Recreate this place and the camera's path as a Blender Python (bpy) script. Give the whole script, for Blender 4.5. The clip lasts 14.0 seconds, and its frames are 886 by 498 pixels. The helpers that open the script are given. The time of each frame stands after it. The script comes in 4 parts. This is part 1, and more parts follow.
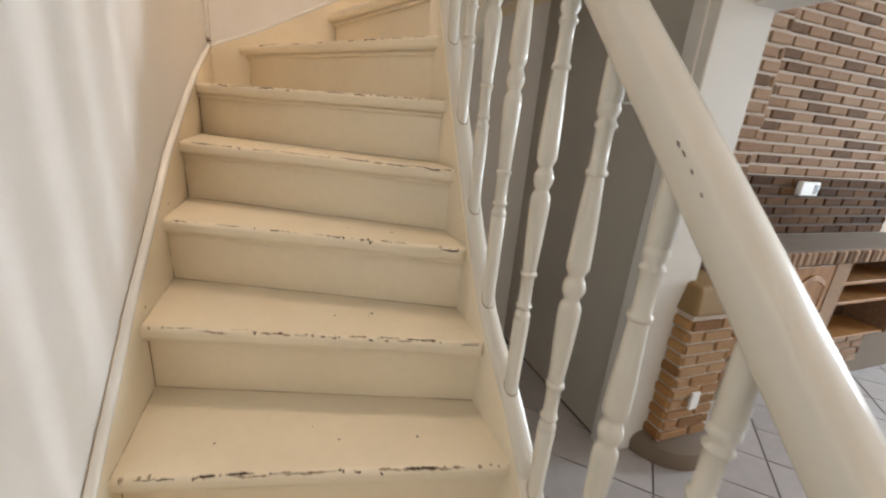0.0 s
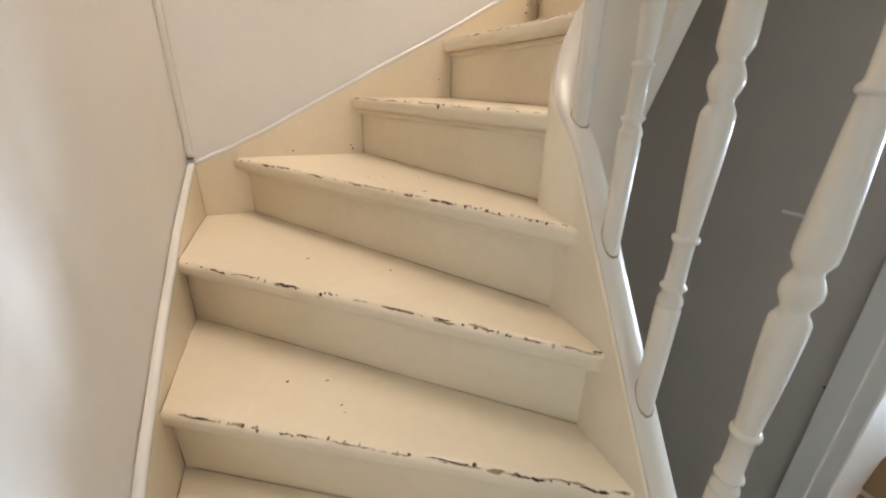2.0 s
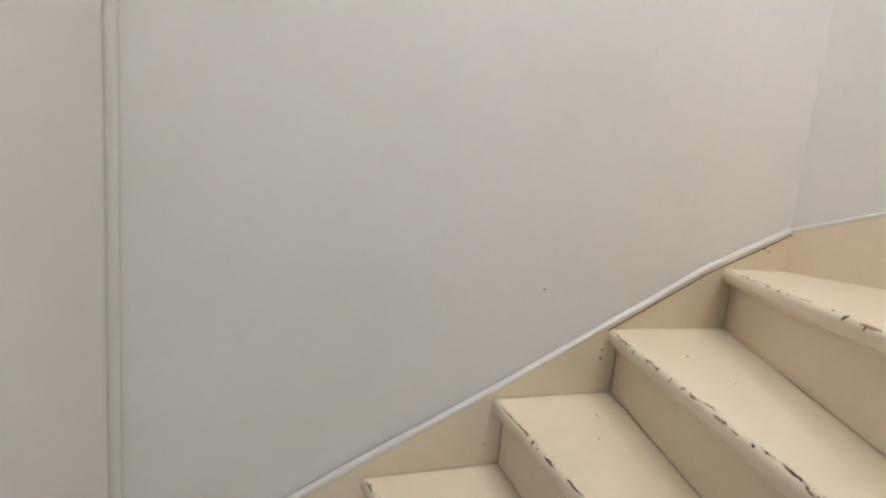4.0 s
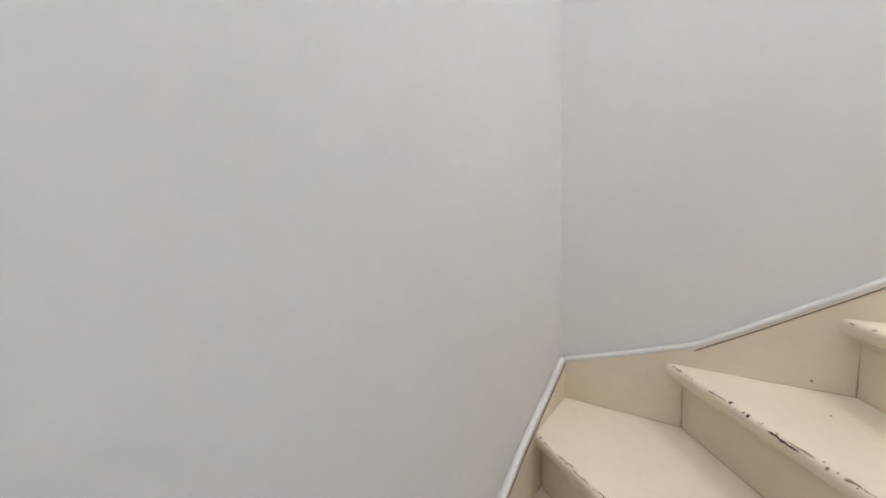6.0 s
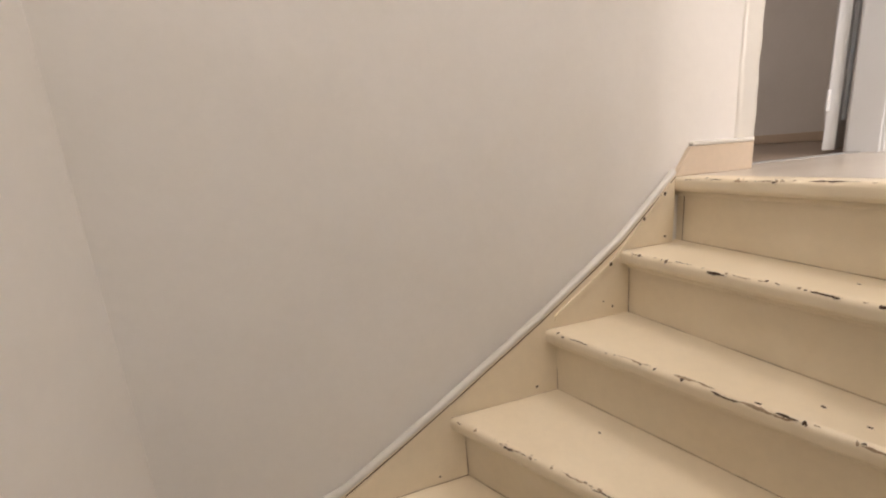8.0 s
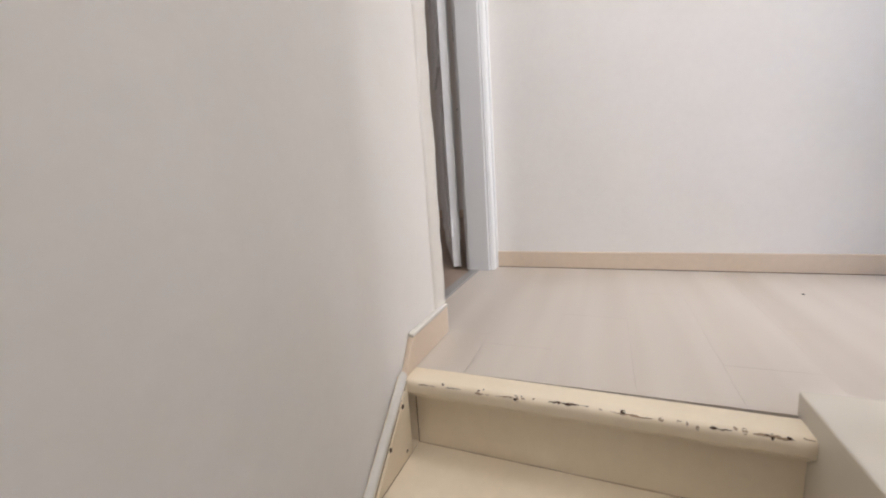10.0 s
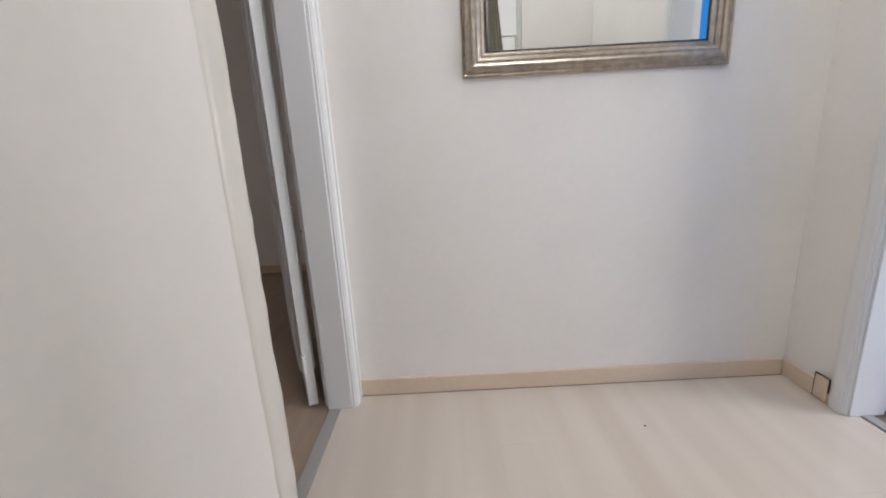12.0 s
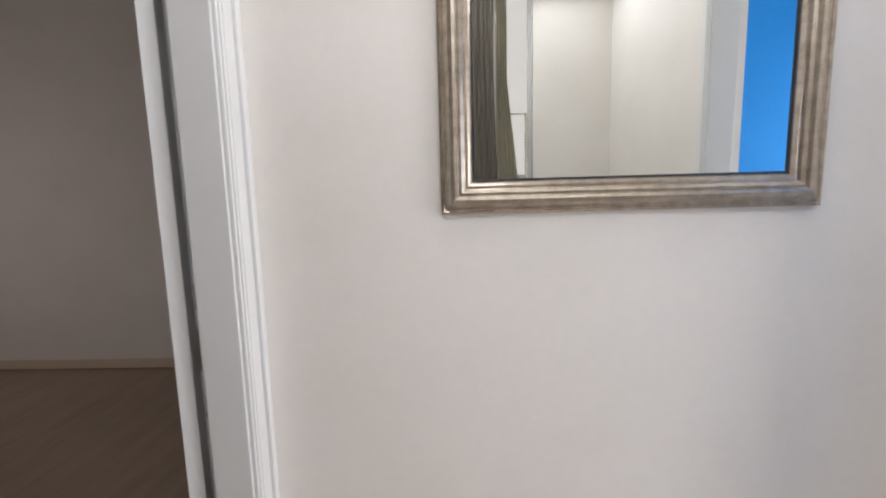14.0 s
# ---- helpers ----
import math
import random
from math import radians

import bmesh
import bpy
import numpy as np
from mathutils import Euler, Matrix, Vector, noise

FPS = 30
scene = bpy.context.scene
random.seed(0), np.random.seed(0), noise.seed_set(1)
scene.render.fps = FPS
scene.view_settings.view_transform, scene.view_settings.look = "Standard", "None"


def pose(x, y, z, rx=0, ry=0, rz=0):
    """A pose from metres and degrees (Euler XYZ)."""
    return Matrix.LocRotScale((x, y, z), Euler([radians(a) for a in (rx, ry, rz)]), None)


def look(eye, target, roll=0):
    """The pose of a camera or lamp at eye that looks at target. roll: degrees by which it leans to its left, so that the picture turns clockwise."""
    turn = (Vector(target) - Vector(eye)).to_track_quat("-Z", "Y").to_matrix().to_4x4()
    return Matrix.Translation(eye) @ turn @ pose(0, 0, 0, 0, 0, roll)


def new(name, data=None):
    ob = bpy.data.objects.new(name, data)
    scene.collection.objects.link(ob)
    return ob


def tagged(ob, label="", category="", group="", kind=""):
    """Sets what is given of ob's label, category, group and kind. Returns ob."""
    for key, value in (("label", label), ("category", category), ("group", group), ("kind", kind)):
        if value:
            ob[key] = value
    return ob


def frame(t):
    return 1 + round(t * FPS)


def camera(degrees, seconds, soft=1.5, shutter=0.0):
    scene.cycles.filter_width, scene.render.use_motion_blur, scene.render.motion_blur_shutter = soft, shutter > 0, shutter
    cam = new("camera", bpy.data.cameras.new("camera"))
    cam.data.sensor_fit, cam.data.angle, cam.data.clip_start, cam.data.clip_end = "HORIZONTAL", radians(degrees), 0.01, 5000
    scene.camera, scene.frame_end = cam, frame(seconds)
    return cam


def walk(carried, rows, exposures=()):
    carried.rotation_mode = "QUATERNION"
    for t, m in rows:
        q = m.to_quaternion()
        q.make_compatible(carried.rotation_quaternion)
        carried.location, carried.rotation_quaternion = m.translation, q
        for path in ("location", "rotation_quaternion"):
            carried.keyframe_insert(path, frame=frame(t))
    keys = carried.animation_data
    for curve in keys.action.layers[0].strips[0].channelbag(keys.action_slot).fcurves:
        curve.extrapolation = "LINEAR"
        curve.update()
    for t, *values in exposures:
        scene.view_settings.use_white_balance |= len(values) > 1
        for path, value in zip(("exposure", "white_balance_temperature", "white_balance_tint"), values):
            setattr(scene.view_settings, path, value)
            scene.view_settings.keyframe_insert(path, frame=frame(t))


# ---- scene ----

cam = camera(95.18, 14.0, soft=1.9, shutter=0.2)
# seconds, eye, turn about x, y, z in degrees
PATH = [
    (0.0, 0.348, -0.741, 1.442, 72.16, -4.68, -19.06),
    (0.5, 0.339, -0.518, 1.558, 72.90, -0.10, -15.74),
    (1.0, 0.346, -0.299, 1.704, 68.71, -2.15, -11.18),
    (1.5, 0.313, -0.118, 1.829, 67.10, 0.71, -14.54),
    (2.0, 0.311, 0.008, 1.915, 67.87, -0.92, -19.46),
    (2.5, 0.338, 0.143, 2.090, 66.80, -4.99, -18.87),
    (3.0, 0.310, 0.300, 2.316, 71.56, -10.19, -18.44),
    (3.5, 0.329, 0.444, 2.367, 73.24, -8.97, -13.21),
    (4.0, 0.383, 0.571, 2.564, 83.06, -5.01, -16.09),
    (6.3, 0.586, 1.127, 3.142, 80.45, 2.17, -64.23),
    (6.5, 0.650, 1.159, 3.155, 77.80, 1.49, -71.50),
    (7.0, 0.807, 1.116, 3.290, 73.39, 2.01, -83.39),
    (7.5, 0.860, 1.111, 3.415, 73.66, 6.19, -97.60),
    (8.0, 0.906, 1.098, 3.469, 77.36, 4.44, -108.06),
    (8.5, 1.077, 1.020, 3.585, 75.44, 3.82, -118.14),
    (9.0, 1.217, 0.953, 3.683, 76.86, 4.55, -131.69),
    (11.3, 1.439, 0.757, 4.244, 78.97, 2.38, -179.89),
    (11.5, 1.445, 0.692, 4.328, 78.14, 2.66, -180.56),
    (12.0, 1.457, 0.572, 4.405, 76.32, 3.10, -180.34),
    (12.5, 1.453, 0.431, 4.539, 76.28, 2.49, -187.84),
    (13.0, 1.351, 0.324, 4.617, 76.46, 1.70, -188.55),
    (13.5, 1.311, 0.220, 4.756, 76.91, 2.44, -178.63),
    (14.0, 1.322, 0.054, 4.697, 83.02, 1.52, -178.27),
]
walk(cam, [(t, pose(x, y, z, rx, ry, rz)) for t, x, y, z, rx, ry, rz in PATH],
     exposures=[(0.0, 0.32, 9200, 21), (1.0, 0.38, 8900, 20), (1.6, 0.40, 8350, 18), (2.0, 0.40, 7850, 16), (2.7, 0.35, 6850, 12), (3.0, 0.22, 6550, 11), (3.5, 0.12, 6400, 10), (4.0, -0.13, 6400, 10),
                (6.4, -0.36, 5950, 10), (6.9, -0.38, 6450, 12), (7.5, -0.63, 7600, 16), (8.5, -0.82, 7200, 16), (9.0, -0.90, 6850, 15), (11.4, -1.34, 6450, 12), (12.5, -1.50, 6400, 12), (13.3, -1.40, 6550, 12), (14.0, -1.42, 6550, 12)])

# ---- world and light ----
world = bpy.data.worlds.new("sky")
scene.world = world
world.use_nodes = True
wn = world.node_tree
sky = wn.nodes.new("ShaderNodeTexSky")
sky.sky_type = "NISHITA"
sky.sun_disc = False
sky.sun_elevation = radians(42)
sky.sun_rotation = radians(150)
wn.nodes["Background"].inputs["Strength"].default_value = 0.12
wn.links.new(sky.outputs[0], wn.nodes["Background"].inputs["Color"])

sun_data = bpy.data.lights.new("sun", "SUN")
sun_data.energy, sun_data.angle, sun_data.color = 2.0, radians(0.5), (1.0, 0.94, 0.86)
new("sun", sun_data).matrix_world = look((0, -20, 20), (0, 0, 2))


def area_lamp(name, eye, target, w, h, watts, color):
    """An area lamp: daylight at a window's opening, or added fill."""
    d = bpy.data.lights.new(name, "AREA")
    d.shape, d.size, d.size_y, d.energy, d.color = "RECTANGLE", w, h, watts, color
    ob = new(name, d)
    ob.matrix_world = look(eye, target)
    return ob


area_lamp("kitchen_daylight", (7.9, -0.75, 1.75), (0.0, -0.2, 1.4), 0.9, 1.3, 300, (0.47, 0.71, 1.0))
# warm fill added at the hall's south end, where no window is known
area_lamp("hall_fill", (1.2, -3.1, 1.6), (1.0, 0.0, 1.4), 1.6, 1.8, 9, (1.0, 0.84, 0.66))
area_lamp("bedroom_daylight", (-2.85, 0.42, 4.75), (0.0, -0.32, 4.4), 1.5, 1.5, 285, (0.98, 0.98, 1.0))
# two fill lamps added under the ceiling; no roof windows are known
area_lamp("stairwell_fill", (0.75, 1.22, 6.60), (0.75, -1.0, 4.3), 1.1, 0.5, 50, (0.95, 0.97, 1.0))
area_lamp("landing_fill", (1.35, -0.40, 6.66), (1.45, 0.6, 2.5), 0.6, 0.75, 40, (0.98, 0.985, 1.0))
# fill added to brighten the east room; it has no known source
area_lamp("far_room_fill", (5.9, -1.2, 4.9), (2.0, -2.0, 3.9), 1.0, 1.2, 26, (1.0, 0.92, 0.90))


# ---- materials ----
def material(name, rough=0.5, metal=0.0):
    m = bpy.data.materials.new(name)
    m.use_nodes = True
    b = m.node_tree.nodes["Principled BSDF"]
    b.inputs["Roughness"].default_value = rough
    b.inputs["Metallic"].default_value = metal
    return m, m.node_tree, b


def coords(nt, scale=(1, 1, 1)):
    tc = nt.nodes.new("ShaderNodeTexCoord")
    mp = nt.nodes.new("ShaderNodeMapping")
    mp.inputs["Scale"].default_value = scale
    nt.links.new(tc.outputs["Object"], mp.inputs["Vector"])
    return mp.outputs["Vector"]


def noise_node(nt, vec, scale, detail=4.0, rough=0.55):
    n = nt.nodes.new("ShaderNodeTexNoise")
    n.inputs["Scale"].default_value = scale
    n.inputs["Detail"].default_value = detail
    n.inputs["Roughness"].default_value = rough
    nt.links.new(vec, n.inputs["Vector"])
    return n.outputs["Fac"]


def ramp(nt, fac, stops):
    r = nt.nodes.new("ShaderNodeValToRGB")
    while len(r.color_ramp.elements) < len(stops):
        r.color_ramp.elements.new(0.5)
    for e, (p, c) in zip(r.color_ramp.elements, stops):
        e.position, e.color = p, (*c, 1)
    nt.links.new(fac, r.inputs["Fac"])
    return r.outputs["Color"]


def mix(nt, fac, a, b, mode="MIX"):
    n = nt.nodes.new("ShaderNodeMix")
    n.data_type, n.blend_type = "RGBA", mode
    for v, s in ((fac, n.inputs[0]), (a, n.inputs[6]), (b, n.inputs[7])):
        if isinstance(v, (int, float)):
            s.default_value = v
        elif isinstance(v, tuple):
            s.default_value = (*v, 1)
        else:
            nt.links.new(v, s)
    return n.outputs[2]


def bump(nt, b, height, strength, distance):
    n = nt.nodes.new("ShaderNodeBump")
    n.inputs["Strength"].default_value = strength
    n.inputs["Distance"].default_value = distance
    nt.links.new(height, n.inputs["Height"])
    nt.links.new(n.outputs["Normal"], b.inputs["Normal"])


def painted(name, color, rough, dirt, dirt_amount=0.35, grain=0.15, even=False):
    """Paint with soft large stains, fine grain and a slight orange-peel relief."""
    m, nt, b = material(name, rough)
    v = coords(nt)
    big = noise_node(nt, v, 2.3, 5)
    fine = noise_node(nt, v, 38, 5, 0.65)
    c = mix(nt, ramp(nt, big, ((0.42, (0, 0, 0)), (0.78, (1, 1, 1)))), color, dirt)
    n = nt.nodes.new("ShaderNodeMix")
    n.data_type = "RGBA"
    n.inputs[0].default_value = dirt_amount
    n.inputs[6].default_value = (*color, 1)
    nt.links.new(c, n.inputs[7])
    c = n.outputs[2]
    c = mix(nt, grain, c, ramp(nt, fine, ((0.3, tuple(0.82 * k for k in color)), (0.7, tuple(min(1, 1.08 * k) for k in color)))))
    nt.links.new(c, b.inputs["Base Color"])
    if even:
        return m
    nt.links.new(ramp(nt, fine, ((0.2, (rough * 0.8,) * 3), (0.8, (min(1, rough * 1.25),) * 3))), b.inputs["Roughness"])
    bump(nt, b, noise_node(nt, v, 90, 6, 0.7), 0.12, 0.004)
    return m


WALL = painted("white_wall_paint", (0.80, 0.77, 0.735), 0.62, (0.70, 0.67, 0.62), 0.5, 0.12)
# grey wall paint, darkened for the shade under the upper flight
WALL_GREY_SHADED = painted("shaded_grey_wall_paint", (0.53, 0.475, 0.41), 0.55, (0.42, 0.39, 0.35), 0.6, 0.15)
CREAM = painted("cream_stair_paint", (0.81, 0.70, 0.535), 0.34, (0.66, 0.53, 0.36), 0.6, 0.18)
GLOSS = painted("white_gloss_paint", (0.71, 0.68, 0.63), 0.22, (0.63, 0.59, 0.53), 0.4, 0.06)
RAILPAINT = painted("creamy_gloss_paint", (0.68, 0.63, 0.545), 0.26, (0.63, 0.58, 0.49), 0.25, 0.03, even=True)
DOORPAINT = painted("white_door_paint", (0.73, 0.735, 0.74), 0.32, (0.68, 0.68, 0.67), 0.4, 0.06)
WORN = painted("worn_brown_paint", (0.34, 0.24, 0.15), 0.7, (0.16, 0.11, 0.065), 0.8, 0.5)
GRIME = painted("grimy_joint", (0.60, 0.48, 0.33), 0.7, (0.24, 0.165, 0.095), 1.0, 0.4)
CURTAIN = painted("cream_cloth", (0.60, 0.57, 0.45), 0.9, (0.50, 0.47, 0.37), 0.5, 0.3)
CURTAIN_GREY = painted("grey_cloth", (0.36, 0.32, 0.28), 0.9, (0.28, 0.25, 0.21), 0.5, 0.3)
CHIP = painted("bare_dark_wood", (0.055, 0.027, 0.011), 0.95, (0.03, 0.02, 0.015), 0.7, 0.4)
SKIRT = painted("beige_skirting", (0.66, 0.54, 0.42), 0.45, (0.56, 0.44, 0.33), 0.5, 0.25)
BLUE = painted("bright_blue_paint", (0.0, 0.20, 0.58), 0.85, (0.0, 0.165, 0.50), 0.4, 0.1)
SEAM = painted("dark_joint", (0.16, 0.12, 0.085), 0.8, (0.1, 0.08, 0.06), 0.5, 0.3)
STEEL = painted("hinge_metal", (0.72, 0.72, 0.72), 0.3, (0.5, 0.5, 0.5), 0.4, 0.1)
PLASTIC = painted("white_plastic", (0.8, 0.79, 0.76), 0.3, (0.7, 0.69, 0.66), 0.3, 0.05)
BLACK = painted("black_plastic", (0.02, 0.02, 0.022), 0.4, (0.03, 0.03, 0.03), 0.3, 0.1)
STRIP = painted("grey_threshold", (0.34, 0.33, 0.32), 0.4, (0.26, 0.25, 0.25), 0.5, 0.2)


def brick_material(name, dark, mid, light):
    m, nt, b = material(name, 0.9)
    b.inputs["Specular IOR Level"].default_value = 0.15
    info = nt.nodes.new("ShaderNodeObjectInfo")
    c = ramp(nt, info.outputs["Random"], ((0.0, dark), (0.16, dark), (0.20, mid), (0.55, mid), (0.60, light), (1.0, light)))
    v = coords(nt)
    c = mix(nt, 0.3, c, ramp(nt, noise_node(nt, v, 45, 6, 0.7), ((0.3, dark), (0.7, light))))
    nt.links.new(c, b.inputs["Base Color"])
    bump(nt, b, noise_node(nt, v, 120, 6, 0.7), 0.5, 0.006)
    return m


BRICK = brick_material("pale_red_brick", (0.13, 0.068, 0.042), (0.33, 0.192, 0.125), (0.42, 0.27, 0.185))
BRICK_DARK = brick_material("dark_brown_brick", (0.050, 0.019, 0.008), (0.10, 0.043, 0.018), (0.145, 0.068, 0.03))
MORTAR_DARK = painted("dark_mortar", (0.10, 0.062, 0.04), 0.9, (0.06, 0.036, 0.022), 0.7, 0.4)
CEMENT = painted("brown_cement", (0.20, 0.145, 0.105), 0.85, (0.13, 0.09, 0.062), 0.8, 0.4)
BRICK_ORANGE = brick_material("orange_brick", (0.25, 0.105, 0.04), (0.42, 0.20, 0.075), (0.46, 0.25, 0.11))
BRICK_STUB = brick_material("sandy_orange_brick", (0.20, 0.09, 0.04), (0.36, 0.19, 0.095), (0.42, 0.25, 0.14))
CAPSTONE = painted("worn_capstone", (0.30, 0.175, 0.075), 0.7, (0.20, 0.11, 0.045), 0.8, 0.4)
MORTAR = painted("mortar", (0.56, 0.46, 0.38), 0.9, (0.45, 0.36, 0.29), 0.6, 0.4)
GROUT = painted("dark_grout", (0.16, 0.14, 0.13), 0.9, (0.1, 0.09, 0.08), 0.6, 0.4)


def tile_material():
    m, nt, b = material("pale_floor_tile", 0.32)
    info = nt.nodes.new("ShaderNodeObjectInfo")
    v = coords(nt)
    c = ramp(nt, info.outputs["Random"], ((0.0, (0.40, 0.37, 0.36)), (1.0, (0.47, 0.435, 0.425))))
    c = mix(nt, 0.4, c, ramp(nt, noise_node(nt, v, 12, 6, 0.6), ((0.3, (0.34, 0.31, 0.30)), (0.7, (0.49, 0.455, 0.445)))))
    nt.links.new(c, b.inputs["Base Color"])
    bump(nt, b, noise_node(nt, v, 60, 4), 0.1, 0.003)
    return m


TILE = tile_material()


def wood(name, dark, light, rough, scale):
    m, nt, b = material(name, rough)
    v = coords(nt, scale)
    g = noise_node(nt, v, 6.0, 8, 0.62)
    info = nt.nodes.new("ShaderNodeObjectInfo")
    c = ramp(nt, g, ((0.32, dark), (0.68, light)))
    c = mix(nt, 0.18, c, ramp(nt, info.outputs["Random"], ((0.0, dark), (1.0, light))))
    nt.links.new(c, b.inputs["Base Color"])
    bump(nt, b, g, 0.08, 0.002)
    return m


OAK = wood("orange_oak", (0.26, 0.10, 0.03), (0.48, 0.22, 0.075), 0.38, (3, 1, 0.4))
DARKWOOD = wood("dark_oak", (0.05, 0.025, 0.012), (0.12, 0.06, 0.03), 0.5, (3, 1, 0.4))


def laminate():
    """Pale boards with broad soft streaks along their length and a faint fine grain."""
    m, nt, b = material("pale_laminate", 0.28)
    bands = noise_node(nt, coords(nt, (1.9, 0.10, 1)), 6.0, 1.0, 0.4)
    c = ramp(nt, bands, ((0.25, (0.535, 0.47, 0.405)), (0.75, (0.605, 0.545, 0.48))))
    grain = noise_node(nt, coords(nt, (6.0, 0.4, 1)), 6.0, 2.0, 0.5)
    c = mix(nt, 0.06, c, ramp(nt, grain, ((0.3, (0.47, 0.40, 0.34)), (0.7, (0.63, 0.57, 0.50)))))
    nt.links.new(c, b.inputs["Base Color"])
    return m


LAMINATE = laminate()
MIDFLOOR = wood("brown_laminate", (0.27, 0.20, 0.15), (0.36, 0.275, 0.21), 0.35, (2.2, 0.3, 1))
BROWNFLOOR = wood("grey_brown_boards", (0.13, 0.10, 0.08), (0.25, 0.20, 0.165), 0.4, (0.4, 4.0, 1))


def frame_metal():
    m, nt, b = material("champagne_metal", 0.3, 0.85)
    v = coords(nt, (1, 1, 1))
    g = noise_node(nt, v, 30, 5, 0.6)
    nt.links.new(ramp(nt, g, ((0.3, (0.36, 0.31, 0.25)), (0.7, (0.58, 0.52, 0.44)))), b.inputs["Base Color"])
    return m


CHAMPAGNE = frame_metal()
MIRROR, _nt, _b = material("mirror_glass", 0.01, 1.0)
_b.inputs["Base Color"].default_value = (0.86, 0.88, 0.86, 1)

GLASS, _nt, _b = material("window_glass", 0.0)
_b.inputs["Base Color"].default_value = (0.98, 0.98, 0.98, 1)
_b.inputs["Transmission Weight"].default_value = 1.0
OVERCAST, _nt, _b = material("overcast_sky", 1.0)
_b.inputs["Base Color"].default_value = (0.0, 0.0, 0.0, 1)
_b.inputs["Emission Color"].default_value = (1.0, 0.96, 0.93, 1)
_b.inputs["Emission Strength"].default_value = 2.1


# ---- mesh helpers ----
def part(name, bm, mat, parent=None, label=""):
    me = bpy.data.meshes.new(name)
    bm.normal_update()
    bm.to_mesh(me)
    bm.free()
    me.materials.append(mat)
    ob = new(name, me)
    if parent:
        ob.parent = parent
    if label:
        ob["label"] = label
    return ob


def thing(name, label, category, group="", kind="", at=(0, 0, 0)):
    ob = new(name)
    ob.empty_display_size = 0.1
    ob.location = at
    return tagged(ob, label, category, group, kind)


def box(lo, hi, bevel=0.0, segs=2, bm=None):
    own = bm is None
    bm = bm or bmesh.new()
    g = bmesh.ops.create_cube(bm, size=1)
    for v in g["verts"]:
        v.co = Vector([l + (h - l) * (c + 0.5) for l, h, c in zip(lo, hi, v.co)])
    if bevel and own:
        bmesh.ops.bevel(bm, geom=bm.edges[:], offset=bevel, segments=segs, affect="EDGES", profile=0.5)
    return bm


def prism(points, z0, z1, bevel=0.0, segs=2):
    """An upright prism on a plan polygon."""
    bm = bmesh.new()
    f = bm.faces.new([bm.verts.new((x, y, z0)) for x, y in points])
    g = bmesh.ops.extrude_face_region(bm, geom=[f])
    for v in g["geom"]:
        if isinstance(v, bmesh.types.BMVert):
            v.co.z = z1
    bmesh.ops.recalc_face_normals(bm, faces=bm.faces[:])
    if bevel:
        bmesh.ops.bevel(bm, geom=bm.edges[:], offset=bevel, segments=segs, affect="EDGES", profile=0.5)
    return bm


def smooth(ob, angle=40):
    for p in ob.data.polygons:
        p.use_smooth = True
    ob.data.set_sharp_from_angle(angle=radians(angle))
    return ob


def sweep(path, section, depths=None):
    """A bmesh of a section (across, up) moved along a path, kept upright; depths set its lower edge."""
    bm = bmesh.new()
    rings = []
    n = len(path)
    for i, p in enumerate(path):
        a, b = Vector(path[max(i - 1, 0)]), Vector(path[min(i + 1, n - 1)])
        d = b - a
        flat = Vector((d.x, d.y, 0)).normalized()
        side = Vector((flat.y, -flat.x, 0))
        rings.append([bm.verts.new(Vector(p) + side * s + Vector((0, 0, -depths[i] if depths and u < -0.2 else u))) for s, u in section])
    k = len(section)
    for r0, r1 in zip(rings, rings[1:]):
        for j in range(k):
            bm.faces.new((r0[j], r0[(j + 1) % k], r1[(j + 1) % k], r1[j]))
    bm.faces.new(rings[0])
    bm.faces.new(rings[-1][::-1])
    bmesh.ops.recalc_face_normals(bm, faces=bm.faces[:])
    return bm


def lathe(profile, seg=20):
    """A turned piece: (radius, height) from bottom to top."""
    bm = bmesh.new()
    rings = [[bm.verts.new((r * math.cos(2 * math.pi * j / seg), r * math.sin(2 * math.pi * j / seg), h)) for j in range(seg)]
             for r, h in profile]
    for r0, r1 in zip(rings, rings[1:]):
        for j in range(seg):
            bm.faces.new((r0[j], r0[(j + 1) % seg], r1[(j + 1) % seg], r1[j]))
    bm.faces.new(rings[0][::-1])
    bm.faces.new(rings[-1])
    return bm


def structure(name, bm, mat, label, category):
    return tagged(part(name, bm, mat), label, category, kind="structure")


# ---- the shell ----
RISE = 0.187
TOP = 18 * RISE
XW, XE, YN = -0.02, 1.829, 1.515
CEIL0, CEIL1 = 3.12, 6.75

structure("floor", box((-0.3, -3.3, -0.12), (8.3, 1.8, -0.012)), GROUT, "grouted screed under diagonal pale tiles", "floor")
structure("wall_west", box((-0.22, -3.3, -0.01), (XW, YN, CEIL0)), WALL, "white painted plaster wall beside the stairs", "wall")
structure("wall_west_upper", box((-0.22, 0.18, CEIL0), (XW, YN, CEIL1)), WALL, "white painted plaster wall over the stairwell", "wall")
structure("wall_west_band", box((-0.22, 0.08, CEIL0), (XW, 0.18, TOP - 0.012)), WALL, "white painted plaster band under the landing edge", "wall")
structure("wall_north", box((-0.22, YN, -0.01), (2.03, YN + 0.2, 4.4)), WALL, "white painted plaster wall behind the winding stairs", "wall")
structure("wall_east", box((XE, -0.189, 1.9), (1.97, YN, CEIL1)), WALL, "white painted plaster wall ending at the landing", "wall")
bm = bmesh.new()
outline = [(0.517, -0.01), (YN, -0.01), (YN, 2.12), (1.195, 2.30), (0.839, 2.487), (0.55, 2.674), (0.517, 2.70)]
